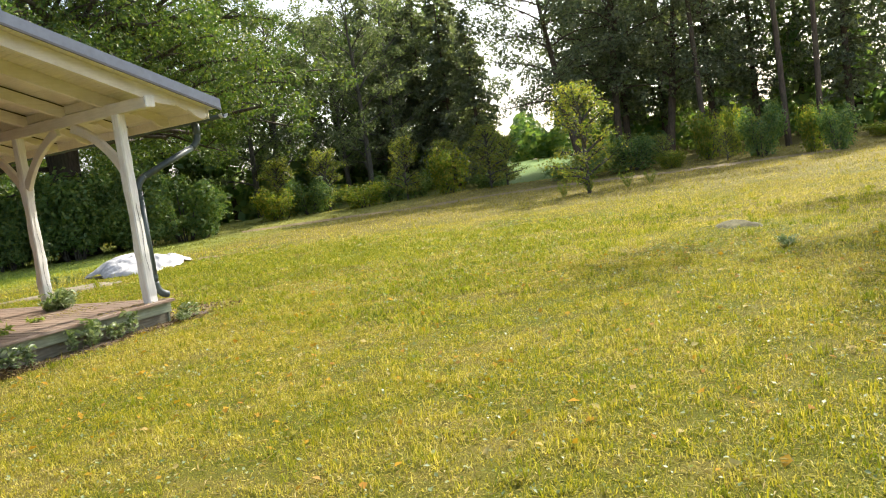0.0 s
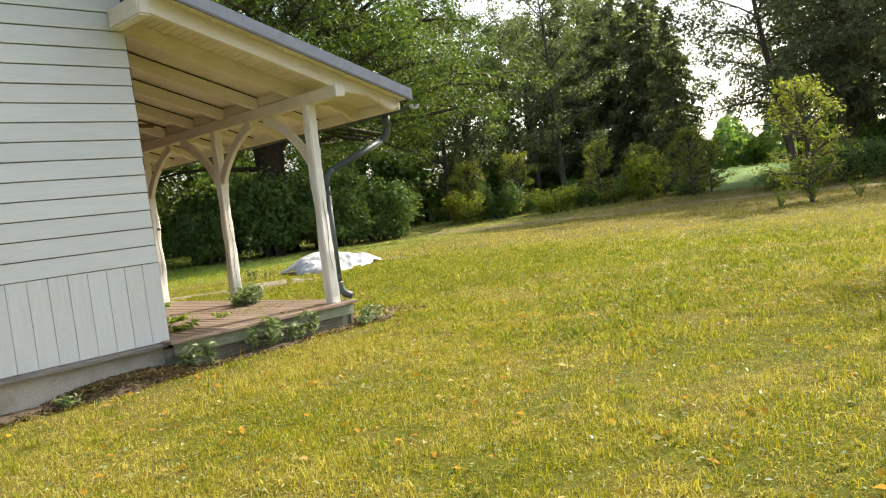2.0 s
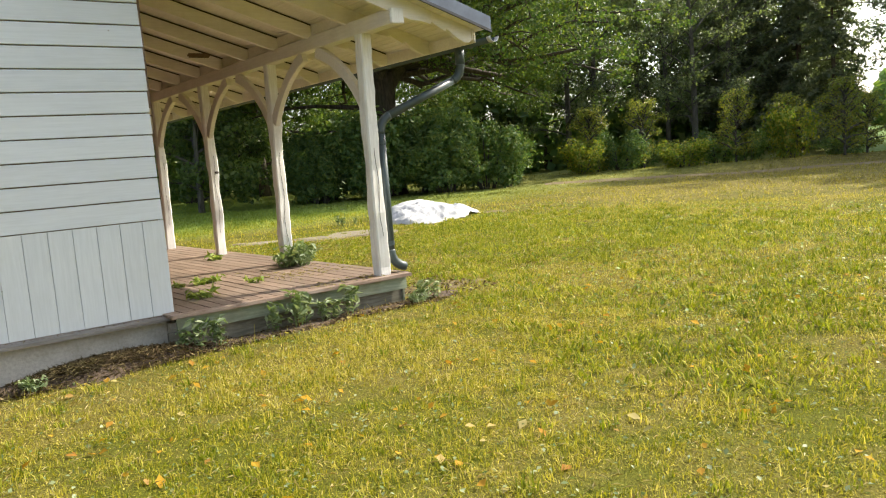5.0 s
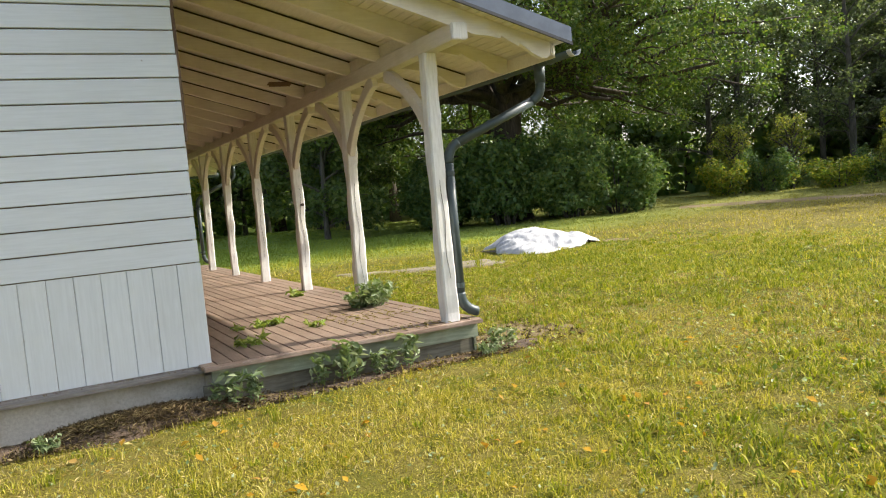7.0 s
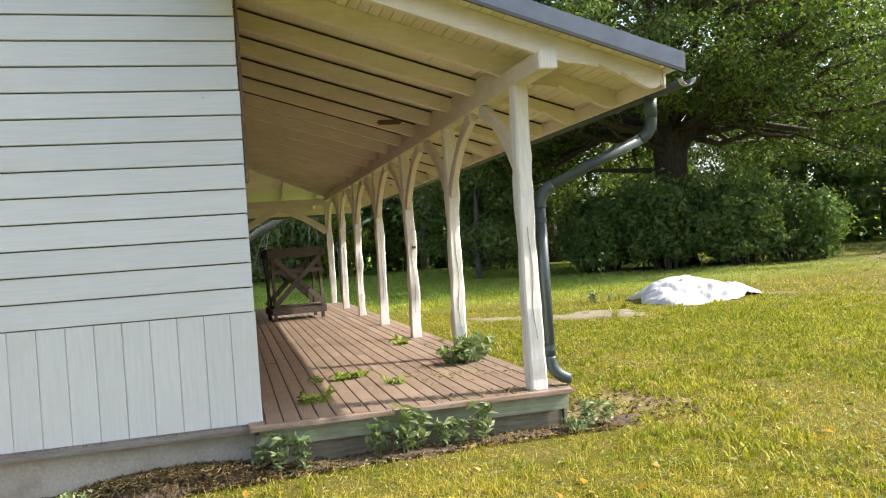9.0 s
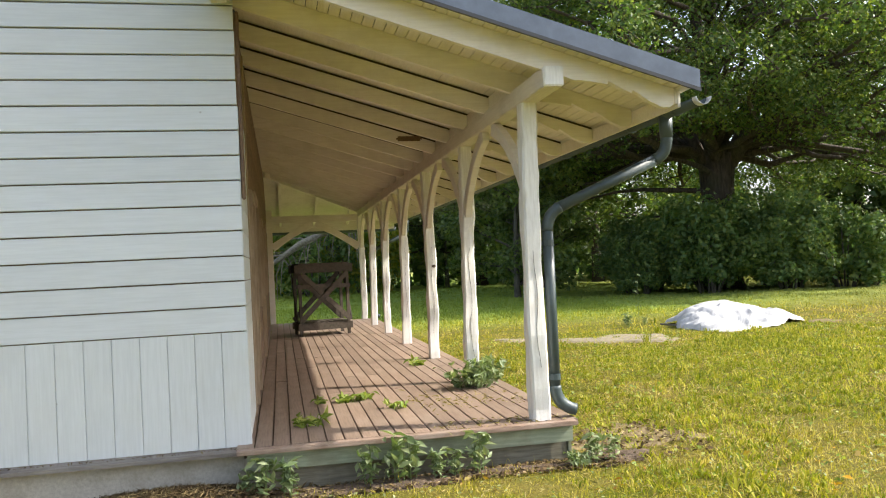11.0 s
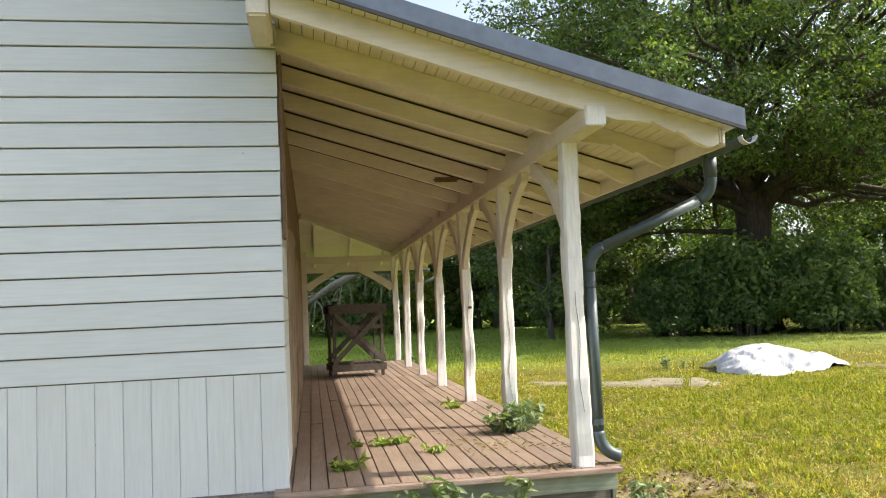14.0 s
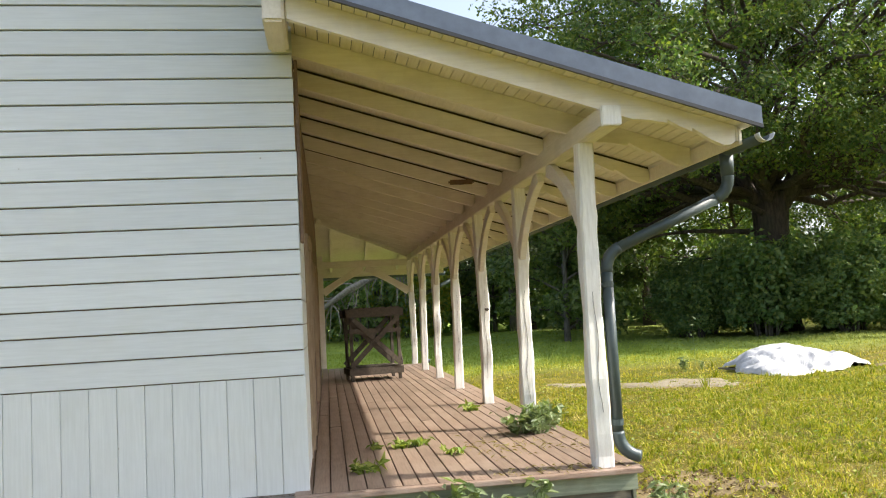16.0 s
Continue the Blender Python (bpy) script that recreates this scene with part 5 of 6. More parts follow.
# ---- tarp ----
tarp = empty("tarp_heap", (15.7, 20.0, gz(15.7, 20.0)))
bm = bmesh.new()
N = 56
rows = []
for i in range(N + 1):
    row = []
    for j in range(N + 1):
        u, v = i / N * 2 - 1, j / N * 2 - 1
        a = math.atan2(v, u)
        edge = 1 + 0.10 * math.sin(3 * a + 0.5) + 0.06 * math.sin(7 * a)
        q = max(abs(u), abs(v)) / max(1e-6, math.hypot(u, v)) * edge
        x, y = u * 1.6 * (q if max(abs(u), abs(v)) > 0.05 else 1), v * 1.2 * (q if max(abs(u), abs(v)) > 0.05 else 1)
        hgt = 0.50 * math.exp(-(((x + 0.45) / 0.95) ** 2 + ((y - 0.1) / 0.9) ** 2) ** 1.35) + 0.30 * math.exp(-(((x - 0.75) / 0.9) ** 2 + ((y) / 0.75) ** 2) ** 1.5)
        rim = max(abs(u), abs(v))
        y *= 1 - 0.2 * max(0, x) / 1.6
        y *= 1.95 if y < 0 else 1.0
        x += 0.06 * max(0, x - 0.5) ** 2 - 0.10 * max(0, -x - 0.9) ** 2
        front = min(1.0, max(0.0, (0.25 - y) / 0.9))
        crease = 0.5 - abs(noise.noise(Vector((x * 1.6 + y * 0.5, y * 2.4, 3.0))))
        fold = 0.30 * max(0, crease) ** 2 * 2 * (0.35 + front) + 0.16 * max(0, 0.45 - abs(noise.noise(Vector((x * 3.0 - y, y * 5.0, 8.0))))) * (0.25 + front)
        z = hgt * (1 + 0.25 * noise.noise(Vector((x * 1.7, y * 1.7, 1)))) + fold * (0.30 + 0.5 * min(1, 1.4 * rim)) * (1 - 0.75 * max(0, rim - 0.8) / 0.2) - 0.03 * (rim > 0.97) + 0.006
        row.append(bm.verts.new((x, y, max(z, 0.004) - (0.05 if rim > 0.97 else 0.0))))
    rows.append(row)
for i in range(N):
    for j in range(N):
        bm.faces.new((rows[i][j], rows[i + 1][j], rows[i + 1][j + 1], rows[i][j + 1]))
sheet = part("sheet", bm, TARP, tarp, smooth=True)
tarp.rotation_euler = (0, 0, radians(-32))
tarp.scale = (0.84, 0.88, 0.80)
for p, q, w in (((-0.85, -1.02, 0.20), (0.10, -1.12, 0.20), 0.10), ((-1.75, -0.8, 0.08), (-0.95, -1.5, 0.08), 0.05)):
    bm = beam_between(p, q, 0.03, w)
    part("plank", bm, SILLM, tarp, "grey plank weighing down the tarp")
tagged(tarp, "crumpled white tarp covering a low heap", "tarp")

# ---- bare patches ----
patch("soil_strip", 6.7, 9.80, 1.7, 0.17, SOIL, "dark bare soil with litter along the deck front", 0, 0.012, 3, 0.03)
patch("soil_strip", 3.6, 9.92, 2.3, 0.24, SOIL, "dark bare soil along the foundation", 0, 0.012, 4, 0.05)
patch("soil_strip", 8.42, 9.95, 0.32, 0.30, SOIL, "dark bare soil round the deck corner", 0.4, 0.012, 9, 0.03)
patch("bare_patch", 10.6, 19.6, 0.6, 0.35, SAND, "pale worn bare strip in the lawn", -0.6, 0.015, 15, 0.01)
patch("bare_patch", 12.3, 18.4, 1.25, 0.75, SAND, "pale sandy bare patch in the lawn", -0.6, 0.03, 5, 0.01)
patch("soil_strip", 8.85, 10.6, 0.6, 0.55, TRACK, "trodden brown soil by the downpipe", 0.2, 0.008, 19, 0.01)
patch("bare_patch", 17.4, 19.1, 0.45, 0.3, TRACK, "dry brown earth beside the tarp", 0.2, 0.012, 6, 0.02)
patch("gravel_patch", 13.4, 3.0, 0.6, 0.3, GRAVEL, "grey gravelly bare patch in the lawn", 0.4, 0.012, 7, 0.05)
FIELD = soil_mat("green_field", (0.13, 0.23, 0.03), (0.08, 0.155, 0.018), 6)
bm = bmesh.new()
rows = [[bm.verts.new((*polar(a, d), gz(*polar(a, d)) + 0.03)) for a in np.linspace(17.5, 25.5, 12)] for d in np.linspace(49.5, 82, 18)]
for p, q in zip(rows, rows[1:]):
    for k in range(11):
        bm.faces.new((p[k], q[k], q[k + 1], p[k + 1]))
bmesh.ops.recalc_face_normals(bm, faces=bm.faces[:])
tagged(finish("field", bm, FIELD), "bright green field beyond the gap in the wood", "field", kind="structure")
bm = bmesh.new()
prev = None
for i in range(60):
    a = 2.0 + i * 42 / 59
    wob = 0.6 * math.sin(a * 0.35)
    pair = []
    for w in (0.0, 0.35, 0.9, 1.3):
        x, y = polar(a, 38.2 + wob + 2.6 * w + 0.2 * math.sin(a * 1.3 + w * 9))
        pair.append(bm.verts.new((x, y, gz(x, y) + (0.03 if 0 < w < 1.2 else -0.03))))
    if prev:
        for k in range(3):
            bm.faces.new((prev[k], pair[k], pair[k + 1], prev[k + 1]))
    prev = pair
bmesh.ops.recalc_face_normals(bm, faces=bm.faces[:])
tagged(finish("track", bm, TRACK), "dry brown track along the far edge of the lawn", "path", kind="structure")

# ---- weeds ----


def weed(name, seed, h, spread, stems, leaves, size, label, leafm=LEAF_WD):
    r = np.random.default_rng(seed)
    e = empty(name)
    P, O2 = [], []
    for k in range(stems):
        az, ln = r.uniform(0, 6.28), h * r.uniform(0.55, 1.0)
        tip = Vector((math.cos(az) * spread * r.uniform(0.2, 1), math.sin(az) * spread * r.uniform(0.2, 1), ln))
        b = Vector((math.cos(az) * 0.03, math.sin(az) * 0.03, -0.02))
        bm = bmesh.new()
        tube(bm, [b, b.lerp(tip, 0.5) + Vector((0, 0, 0.1 * ln)), tip], [0.005, 0.004, 0.002], 4)
        part("stem", bm, leafm, e)
        for i in range(leaves):
            q = r.uniform(0.2, 1.0)
            c = b.lerp(tip, q) + Vector((0, 0, 0.1 * ln * 4 * q * (1 - q)))
            a = r.uniform(0, 6.28)
            P.append((c.x + math.cos(a) * size * 0.5, c.y + math.sin(a) * size * 0.5, max(c.z, 0.01)))
            O2.append((math.cos(a) * 0.3, math.sin(a) * 0.3, 1.2))
    fo = new("leaves", leaves_mesh("leaves", np.array(P), np.array(O2), size, leafm, 0.38, 0.2, r))
    fo.parent = e
    return tagged(e, label, "weed", group="weeds round the porch")


w_tall = weed("tall_weed", 1, 0.35, 0.13, 5, 11, 0.105, "leafy grey-green weed growing in front of the deck")
w_low = weed("low_weed", 2, 0.08, 0.15, 8, 5, 0.09, "low green weed growing through the deck boards", LEAF_YG)
w_big = weed("bushy_weed", 3, 0.30, 0.36, 20, 8, 0.115, "bushy green weed at the foot of a porch post", LEAF_WD)
w_tall.location = (5.52, 9.80, gz(5.5, 9.8))
for x, y, s in ((5.70, 9.78, 0.9), (6.32, 9.80, 0.95), (6.55, 9.76, 1.2), (6.66, 9.82, 1.0), (6.85, 9.76, 0.75), (7.0, 9.78, 0.7), (7.20, 9.80, 1.05), (5.40, 9.84, 0.7), (8.15, 9.75, 0.8), (8.32, 9.78, 0.7), (8.22, 9.95, 0.6), (13.6, 20.8, 0.8), (13.8, 21.4, 0.9), (14.1, 21.0, 0.6)):
    copy_thing(w_tall, pose(x, y, gz(x, y), 0, 0, tr_.uniform(0, 360)) @ Matrix.Scale(s, 4)).scale = (s, s, s)
w_low.location = (6.39, 11.75, DECK_Z)
for x, y, s in ((6.75, 11.15, 0.9), (5.90, 10.66, 1.3), (6.28, 11.72, 0.8), (7.45, 14.2, 1.2), (6.05, 11.75, 0.7), (6.52, 11.80, 0.9), (7.75, 12.2, 1.2)):
    copy_thing(w_low, pose(x, y, DECK_Z, 0, 0, tr_.uniform(0, 360))).scale = (s, s, s)
w_big.location = (7.62, 12.02, DECK_Z)
copy_thing(w_big, pose(7.92, 12.2, DECK_Z, 0, 0, 80)).scale = (0.95, 0.95, 0.95)
copy_thing(w_big, pose(7.78, 11.95, DECK_Z, 0, 0, 200)).scale = (0.8, 0.8, 0.7)
for x, y, s in ((8.02, 9.70, 0.5), (4.1, 9.72, 0.5), (11.1, 2.0, 0.55)):
    copy_thing(w_big, pose(x, y, gz(x, y), 0, 0, tr_.uniform(0, 360))).scale = (s, s, s)
stalk = weed("tall_stalk", 5, 1.35, 0.05, 1, 7, 0.12, "single tall thin weed stalk by the tarp")
stalk.location = (14.7, 22.6, gz(14.7, 22.6))
# wild grass round the sapling's foot
w_reed = weed("rough_weeds", 6, 0.8, 0.5, 26, 6, 0.10, "rough pale weeds round the sapling's foot", LEAF_YL)
w_reed.location = (SX, SY, gz(SX, SY))
for dx, dy, s in ((0.9, -1.2, 0.9), (-0.6, 0.8, 0.8), (1.6, -1.9, 0.7)):
    copy_thing(w_reed, pose(SX + dx, SY + dy, gz(SX + dx, SY + dy), 0, 0, tr_.uniform(0, 360))).scale = (s, s, s)

# ---- grass ----
A, B = np.array([0.2, 0.8]), np.array([5.8, 3.8])


def path_dist(x, y):
    t = np.clip(((x - A[0]) * (B[0] - A[0]) + (y - A[1]) * (B[1] - A[1])) / ((B - A) @ (B - A)), 0, 1)
    return np.hypot(x - A[0] - t * (B[0] - A[0]), y - A[1] - t * (B[1] - A[1]))


def value_noise(x, y, cell, seed):
    """Smooth random field between 0 and 1, with lumps of about one cell."""
    tab = np.random.default_rng(seed).uniform(0, 1, (256, 256))
    k = 0.6 + seed
    u, v = (x * math.cos(k) - y * math.sin(k)) / cell + 1000.0, (x * math.sin(k) + y * math.cos(k)) / cell + 1000.0
    u, v = u + 0.7 * np.sin(v * 0.9 + 1.3 * np.sin(u * 0.37)), v + 0.7 * np.sin(u * 1.1 + 1.7 * np.sin(v * 0.43))
    i, j = np.floor(u).astype(int), np.floor(v).astype(int)
    a, b = u - i, v - j
    a, b = a * a * (3 - 2 * a), b * b * (3 - 2 * b)
    g = lambda p, q: tab[p % 256, q % 256]
    return (g(i, j) * (1 - a) + g(i + 1, j) * a) * (1 - b) + (g(i, j + 1) * (1 - a) + g(i + 1, j + 1) * a) * b


def grass(name, lo, hi, density, h, w, seed, label, box4, joints=2):
    """Blades of grass in the stretch of lawn between lo and hi metres from the walked line."""
    r = np.random.default_rng(seed)
    x0, x1, y0, y1 = box4
    n = int((x1 - x0) * (y1 - y0) * density)
    x, y = r.uniform(x0, x1, n), r.uniform(y0, y1, n)
    d = path_dist(x, y)
    keep = (d >= lo) & (d < hi) & ~((x < 8.12) & (y < 24.9) & (y > 9.80 + 0.05 * np.sin(x * 7) + r.normal(0, 0.06, n)))
    az = np.degrees(np.arctan2(y - 0.8, x - 0.2))
    keep &= (az > -14) & (az < 112)
    keep &= ~((((x - 13.4) / 0.9) ** 2 + ((y - 3.0) / 0.55) ** 2 < 1) & (r.uniform(0, 1, n) < 0.6))
    keep &= ~((np.hypot(x - 12.3, y - 18.4) < 1.15) & (r.uniform(0, 1, n) < 0.5))
    dc = np.hypot(x - 0.7, y - 1.3)
    keep &= ~((dc > 38.6) & (dc < 41.2) & (r.uniform(0, 1, n) < 0.75))
    keep &= ~((np.hypot(x - 8.45, y - 10.0) < 0.42) & (r.uniform(0, 1, n) < 0.75))
    keep &= ~((np.abs(x - 8.75) < 0.35) & (np.abs(y - 15.2) < 2.4) & (r.uniform(0, 1, n) < 0.4))
    tuft = np.clip(1.6 * (0.55 * value_noise(x, y, 0.13 + 0.006 * lo, 5) + 0.45 * value_noise(x, y, 0.37, 6)) - 0.3, 0, 1)
    big = value_noise(x, y, 1.5, 7)
    keep &= np.hypot((x - 15.4) * 0.85 - (y - 19.6) * 0.53, ((x - 15.4) * 0.53 + (y - 19.6) * 0.85) * 0.8) > 1.35
    keep &= ~((np.hypot((x - 8.75) / 0.75, (y - 10.6) / 0.8) < 1) & (r.uniform(0, 1, n) < 0.6))
    keep &= r.uniform(0, 1, n) < 0.26 + 0.7 * tuft + 0.25 * (big - 0.3)
    x, y, tuft, big = x[keep], y[keep], tuft[keep], big[keep]
    n = len(x)
    z = ground_z(x, y) - 0.004
    a = r.uniform(0, 6.283, n)
    hh = h * r.lognormal(0, 0.38, n) * (0.35 + 0.85 * tuft + 0.35 * big)
    tilt = np.abs(r.normal(0, 1.05, n))
    flat = r.uniform(0, 1, n) < 0.60
    tilt = np.where(flat, tilt + 1.2, tilt)
    b = r.uniform(0, 6.283, n)
    base = np.stack([x, y, z], 1)
    side = np.stack([np.cos(a), np.sin(a), np.zeros(n)], 1) * (w * r.uniform(0.6, 1.4, n))[:, None] * 0.5
    lean = np.stack([np.cos(b), np.sin(b), np.zeros(n)], 1)
    up = np.array([0, 0, 1.0])
    k1, k2 = np.sin(np.clip(tilt * 0.5, 0, 1.45)), np.cos(np.clip(tilt * 0.5, 0, 1.45))
    m = base + (lean * k1[:, None] + up * k2[:, None]) * (hh * 0.55)[:, None]
    k1, k2 = np.sin(np.clip(tilt * 1.15, 0, 1.7)), np.cos(np.clip(tilt * 1.15, 0, 1.7))
    t = m + (lean * k1[:, None] + up * k2[:, None]) * (hh * 0.5)[:, None]
    t[:, 2] = np.maximum(t[:, 2], z + 0.006)
    if joints == 2:
        v = np.stack([base - side, base + side, m + side * 0.8, m - side * 0.8, t], 1).reshape(-1, 3)
        i = np.arange(n)[:, None] * 5
        f = np.concatenate([i + np.array([[0, 1, 2]]), i + np.array([[0, 2, 3]]), i + np.array([[3, 2, 4]])], 1).reshape(-1, 3)
    else:
        v = np.stack([base - side, base + side, t], 1).reshape(-1, 3)
        f = np.arange(n * 3).reshape(-1, 3)
    ob = new(name, raw_mesh(name, v, f, GRASS))
    return tagged(ob, label, "grass", kind="stuff")


grass("grass", 0.0, 5.0, 6000, 0.037, 0.0062, 1, "short trodden lawn grass, green and straw mixed", (0, 11, 0, 9.9))
grass("grass", 0.0, 3.4, 3200, 0.030, 0.0065, 21, "matted short grass beside the walked line", (0.5, 8.5, 0.2, 6.8), 1)
grass("grass", 5.0, 9.5, 2600, 0.046, 0.0085, 2, "short lawn grass, green and straw mixed", (1, 16, -2, 15), 1)
grass("grass", 9.5, 18.0, 1000, 0.056, 0.013, 3, "short sunlit lawn grass", (0, 25, -4, 23), 1)
grass("grass", 18.0, 44.0, 130, 0.07, 0.032, 4, "sunlit lawn grass farther off", (-2, 50, -8, 50), 1)

grass("grass", 18.0, 50.0, 330, 0.085, 0.030, 9, "green lawn grass behind the porch", (2, 17, 24, 46), 1)

# longer tufts left standing in the lawn
rt = np.random.default_rng(31)
nt_, nb = 1300, 24
tx, ty = rt.uniform(1.0, 19.0, nt_), rt.uniform(0.0, 19.0, nt_)
tx = np.where((tx < 8.3) & (ty > 9.4), tx + 9.0, tx)
th = rt.lognormal(-2.95, 0.4, nt_)
x = np.repeat(tx, nb) + rt.normal(0, 0.035, nt_ * nb)
y = np.repeat(ty, nb) + rt.normal(0, 0.035, nt_ * nb)
h = np.repeat(th, nb) * rt.uniform(0.6, 1.3, nt_ * nb)
b = rt.uniform(0, 6.283, nt_ * nb)
lean = rt.uniform(0.1, 0.75, nt_ * nb)
base = np.stack([x, y, ground_z(x, y)], 1)
dirn = np.stack([np.cos(b) * lean, np.sin(b) * lean, np.ones_like(b)], 1)
side = np.stack([-np.sin(b), np.cos(b), 0 * b], 1) * (0.0026 + 0.0002 * np.repeat(np.hypot(tx - 4, ty - 3), nb))[:, None]
mid = base + dirn * (h * 0.6)[:, None]
tip = mid + dirn * np.array([1.9, 1.9, 0.6]) * (h * 0.45)[:, None]
v = np.stack([base - side, base + side, mid + side * 0.9, mid - side * 0.9, tip], 1).reshape(-1, 3)
i = np.arange(nt_ * nb)[:, None] * 5
f = np.concatenate([i + np.array([[0, 1, 2]]), i + np.array([[0, 2, 3]]), i + np.array([[3, 2, 4]])], 1).reshape(-1, 3)
tagged(new("grass_tufts", raw_mesh("grass_tufts", v, f, TUFT)), "longer green grass tufts in the lawn", "grass", kind="stuff")

# juicy low clumps in the lawn beside the porch
nt_, nb = 7500, 10
tx, ty = rt.uniform(7.0, 18.0, nt_), rt.uniform(4.5, 18.0, nt_)
k = ~((tx < 8.6) & (ty > 9.3)) & (value_noise(tx, ty, 0.9, 11) + 0.5 * value_noise(tx, ty, 0.3, 12) > 0.72) & (np.hypot(tx - 12.3, ty - 18.4) > 1.4) & (np.hypot(tx - 15.4, ty - 19.4) > 2.2)
tx, ty = tx[k], ty[k]
nt_ = len(tx)
b = rt.uniform(0, 6.283, nt_ * nb)
x, y = np.repeat(tx, nb) + rt.normal(0, 0.045, nt_ * nb), np.repeat(ty, nb) + rt.normal(0, 0.045, nt_ * nb)
h = np.repeat(rt.lognormal(-2.8, 0.3, nt_), nb) * rt.uniform(0.6, 1.2, nt_ * nb)
base = np.stack([x, y, ground_z(x, y)], 1)
dirn = np.stack([np.cos(b) * 0.6, np.sin(b) * 0.6, np.ones_like(b)], 1)
side = np.stack([-np.sin(b), np.cos(b), 0 * b], 1) * rt.uniform(0.004, 0.009, nt_ * nb)[:, None]
mid = base + dirn * (h * 0.6)[:, None]
tip = mid + dirn * np.array([1.6, 1.6, 0.5]) * (h * 0.5)[:, None]
v = np.stack([base - side * 0.5, base + side * 0.5, mid + side, mid - side, tip], 1).reshape(-1, 3)
i = np.arange(nt_ * nb)[:, None] * 5
f = np.concatenate([i + np.array([[0, 1, 2]]), i + np.array([[0, 2, 3]]), i + np.array([[3, 2, 4]])], 1).reshape(-1, 3)
tagged(new("grass_tufts", raw_mesh("grass_tufts", v, f, TUFT)), "low broad-leaved green clumps in the lawn", "grass", kind="stuff")

# fallen leaves, clover and litter
r2 = np.random.default_rng(23)


def litter(name, n, box4, size, leafm, label, seed, clear=True, aspect=0.7):
    r = np.random.default_rng(seed)
    x, y = r.uniform(box4[0], box4[1], n), r.uniform(box4[2], box4[3], n)
    if clear:
        k = ~((x < 8.2) & (y > 9.8))
        x, y = x[k], y[k]
    P = np.stack([x, y, ground_z(x, y) + r.uniform(0.012, 0.035, len(x))], 1)
    ob = new(name, leaves_mesh(name, P, np.tile([0, 0, 2.0], (len(x), 1)), size, leafm, aspect, 0, r))
    return tagged(ob, label, "leaves", kind="stuff")


litter("fallen_leaves", 800, (1, 12, 0.5, 9.6), 0.065, LEAF_DRY, "scattered fallen yellow leaves in the grass", 1)
litter("straw_clippings", 16000, (0.8, 12.5, 0.2, 9.75), 0.055, STRAW, "pale dry grass clippings lying in the lawn", 7, True, 0.09)
litter("straw_clippings", 5000, (8.2, 13.0, 9.5, 19.0), 0.07, STRAW, "pale dry straw beside the deck", 8, True, 0.12)
litter("clover_leaves", 7000, (1, 13, 0, 9.7), 0.030, LEAF_WD, "small broad green leaves among the grass", 2)
litter("clover_leaves", 6000, (8.2, 20, 6, 20), 0.05, LEAF_YG, "broad green leaves among the grass beside the porch", 12)
litter("dry_litter", 420, (8.1, 9.3, 9.7, 11.0), 0.05, DRY, "dry brown litter round the deck corner", 5)
litter("dry_litter", 5200, (3.0, 8.4, 9.62, 9.98), 0.038, DRY, "dry brown leaf litter along the foundation", 3, False)
# heap of dry grass swept against the foundation
patch("soil_heap", 4.75, 9.86, 0.85, 0.26, SOIL, "heap of brown soil and dry grass by the foundation", 0.0, 0.012, 14, 0.11)
n = 3200
hx, hy = r2.normal(0, 0.40, n), r2.normal(0, 0.13, n)
q = np.clip(1 - (hx / 0.95) ** 2 - (hy / 0.3) ** 2, 0, 1)
y = np.minimum(9.86 + hy, 10.0)
P = np.stack([4.75 + hx, y, ground_z(4.75 + hx, y) + 0.03 + 0.12 * q + r2.uniform(0, 0.02, n)], 1)
tagged(new("dry_litter", leaves_mesh("dry_litter", P, np.tile([0, -0.6, 1.6], (n, 1)), 0.075, DRY, 0.13, 0, r2)), "dry brown grass stalks heaped by the foundation", "litter", kind="stuff")
x = r2.uniform(6.9, 8.0, 260)
y = np.concatenate([r2.normal(11.3, 0.25, 160), r2.normal(10.1, 0.1, 100)])
P = np.stack([x, y, np.full(260, DECK_Z + 0.008)], 1)
tagged(new("dry_litter", leaves_mesh("dry_litter", P, np.tile([0, 0, 3.0], (260, 1)), 0.06, STRAW, 0.12, 0, r2)), "dry straw litter on the deck boards", "litter", kind="stuff")
x = r2.uniform(-1, 5.35, 700)
P = np.stack([x, r2.uniform(10.03, 10.11, 700), 0.385 + 0 * x], 1)
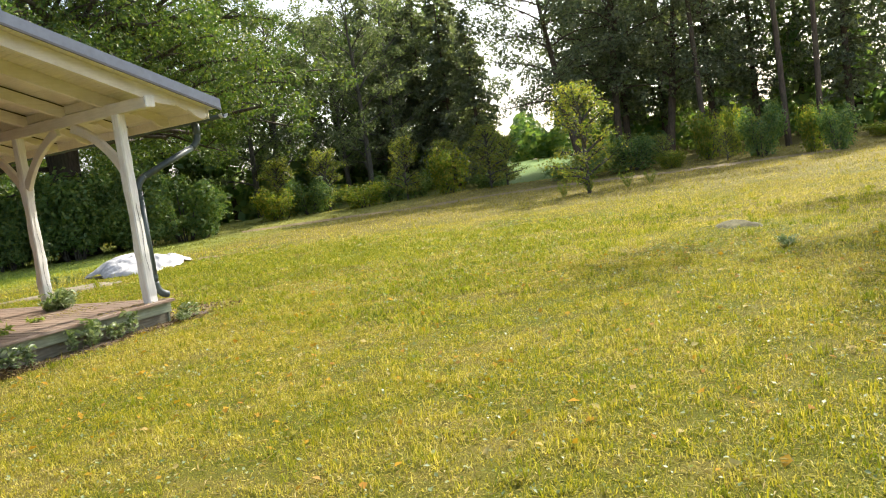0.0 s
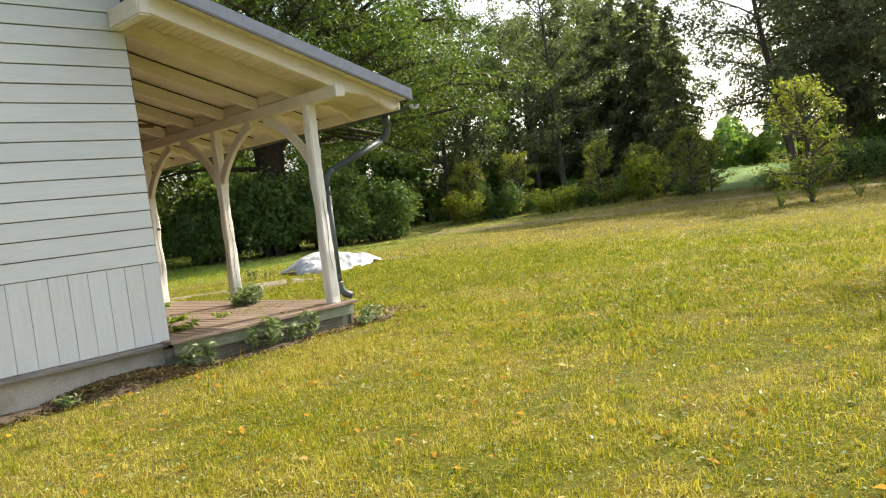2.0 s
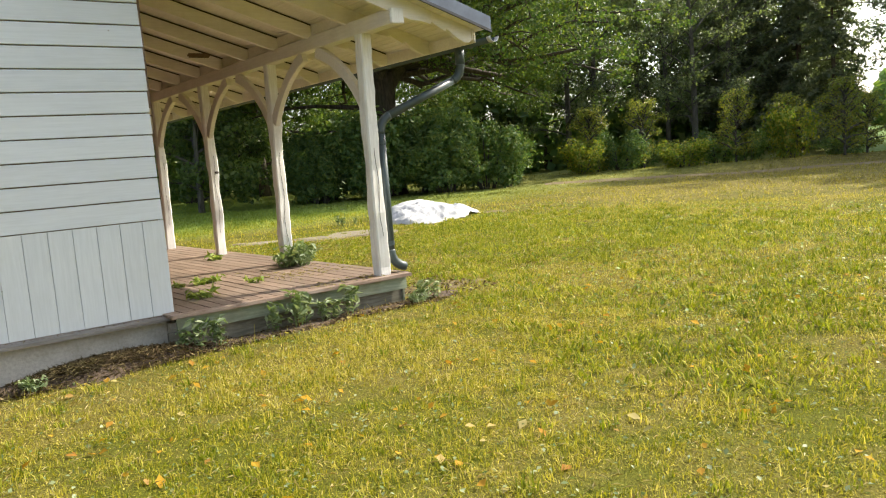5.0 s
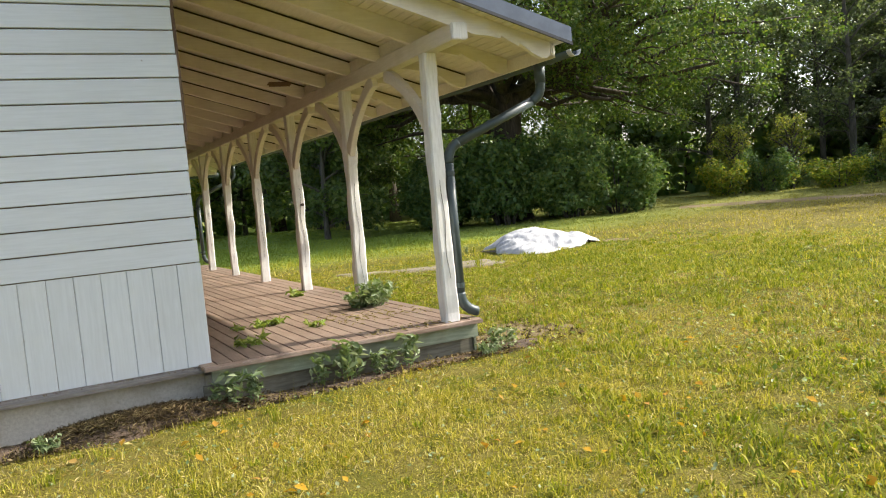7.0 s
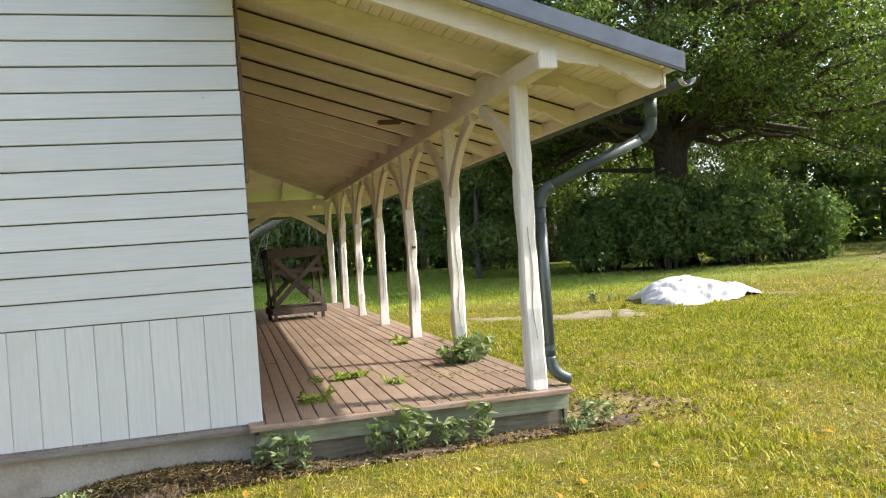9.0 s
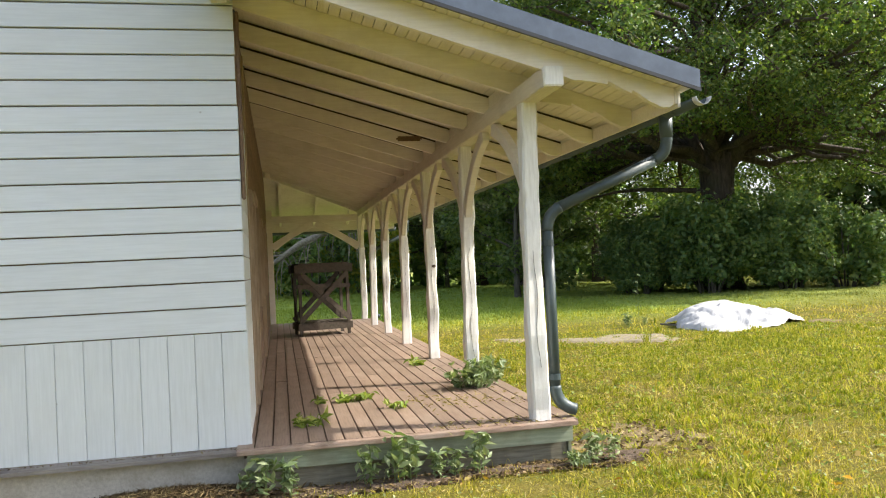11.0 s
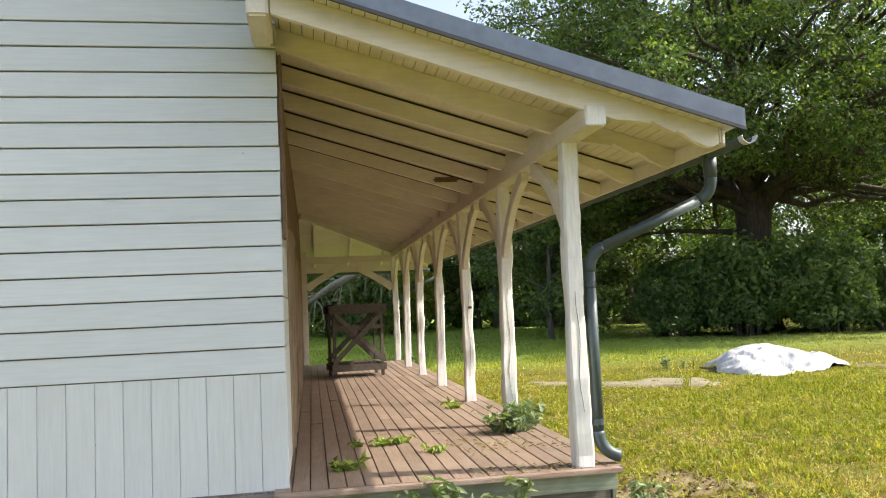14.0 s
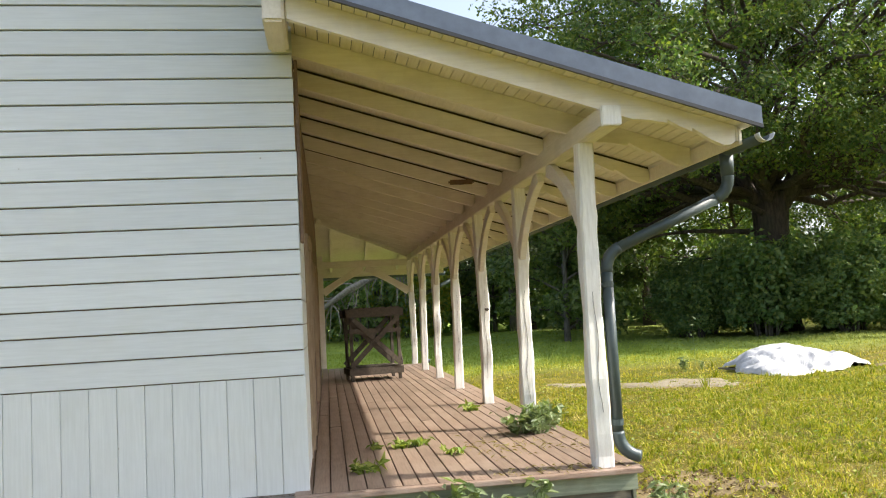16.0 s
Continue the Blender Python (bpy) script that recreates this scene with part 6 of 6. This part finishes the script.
tagged(new("dry_litter", leaves_mesh("dry_litter", P, np.tile([0, 0, 3.0], (700, 1)), 0.025, DRY, 0.4, 0, r2)), "brown crumbs of litter on the drip board", "litter", kind="stuff")

# ---- boards, laid last ----


def shared(name, bm, material):
    me = bpy.data.meshes.new(name)
    bm.normal_update()
    bm.to_mesh(me)
    bm.free()
    me.materials.append(material)
    return me


def piece(name, me, parent, x, y, z):
    ob = new(name, me)
    ob.parent = parent
    ob.location = (x, y, z)
    return ob


rb = random.Random(12)
# deck boards: three lengths, butted at random
LEN = {l: shared("board", bbox(-0.0655, 0.0655, 0.002, l - 0.002, -0.034, 0.0, 0.004), DECK) for l in (2.4, 3.6, 4.8)}
for k in range(20):
    x = 5.389 + 0.140 * k
    y = 9.979
    order = [4.8, 4.8, 2.4, 2.4] if k % 2 else [3.6, 4.8, 3.6, 2.4]
    rb.shuffle(order)
    for l in order:
        piece("board", LEN[l], deck, x - 6.75, y - 17, DECK_Z - 0.36 + rb.uniform(-0.0025, 0.0005))
        y += l
# horizontal siding
PITCH = 0.200


def siding(length, h=PITCH):
    bm = bmesh.new()
    prism(bm, [(-0.004, 0.009), (0.0, 0.005), (0.034, 0.005), (0.034, h - 0.004), (0.012, h - 0.004), (0.007, h - 0.010), (-0.004, 0.014)], -length, 0.0, lambda u, v, w: Vector((w, u, v)))
    return shared("board", bm, WHITE)


S_LONG = siding(8.6)
for i in range(27):
    z = 1.291 + PITCH * i
    right = 5.432 + rb.uniform(-0.006, 0.005)
    if z + PITCH > 4.36:
        half = (7.24 - z - PITCH) / 0.67
        if half < 0.4:
            break
        piece("board", siding(2 * half), wall_gable, min(right, 1.1 + half), WY, z)
        continue
    piece("board", S_LONG, wall_gable, right, WY, z)
# upright boards below
bm = bmesh.new()
prism(bm, [(-0.1008, 0.034), (-0.1008, 0.006), (-0.0965, 0.0), (0.0965, 0.0), (0.1008, 0.006), (0.1008, 0.034)], 0.0, 0.901, lambda u, v, w: Vector((u, v, w)))
UP = shared("panel_board", bm, WHITE_V)
for k in range(41):
    piece("panel_board", UP, wall_gable, 5.3385 - 0.2037 * k, WY + 0.002 + rb.uniform(0, 0.002), 0.387)
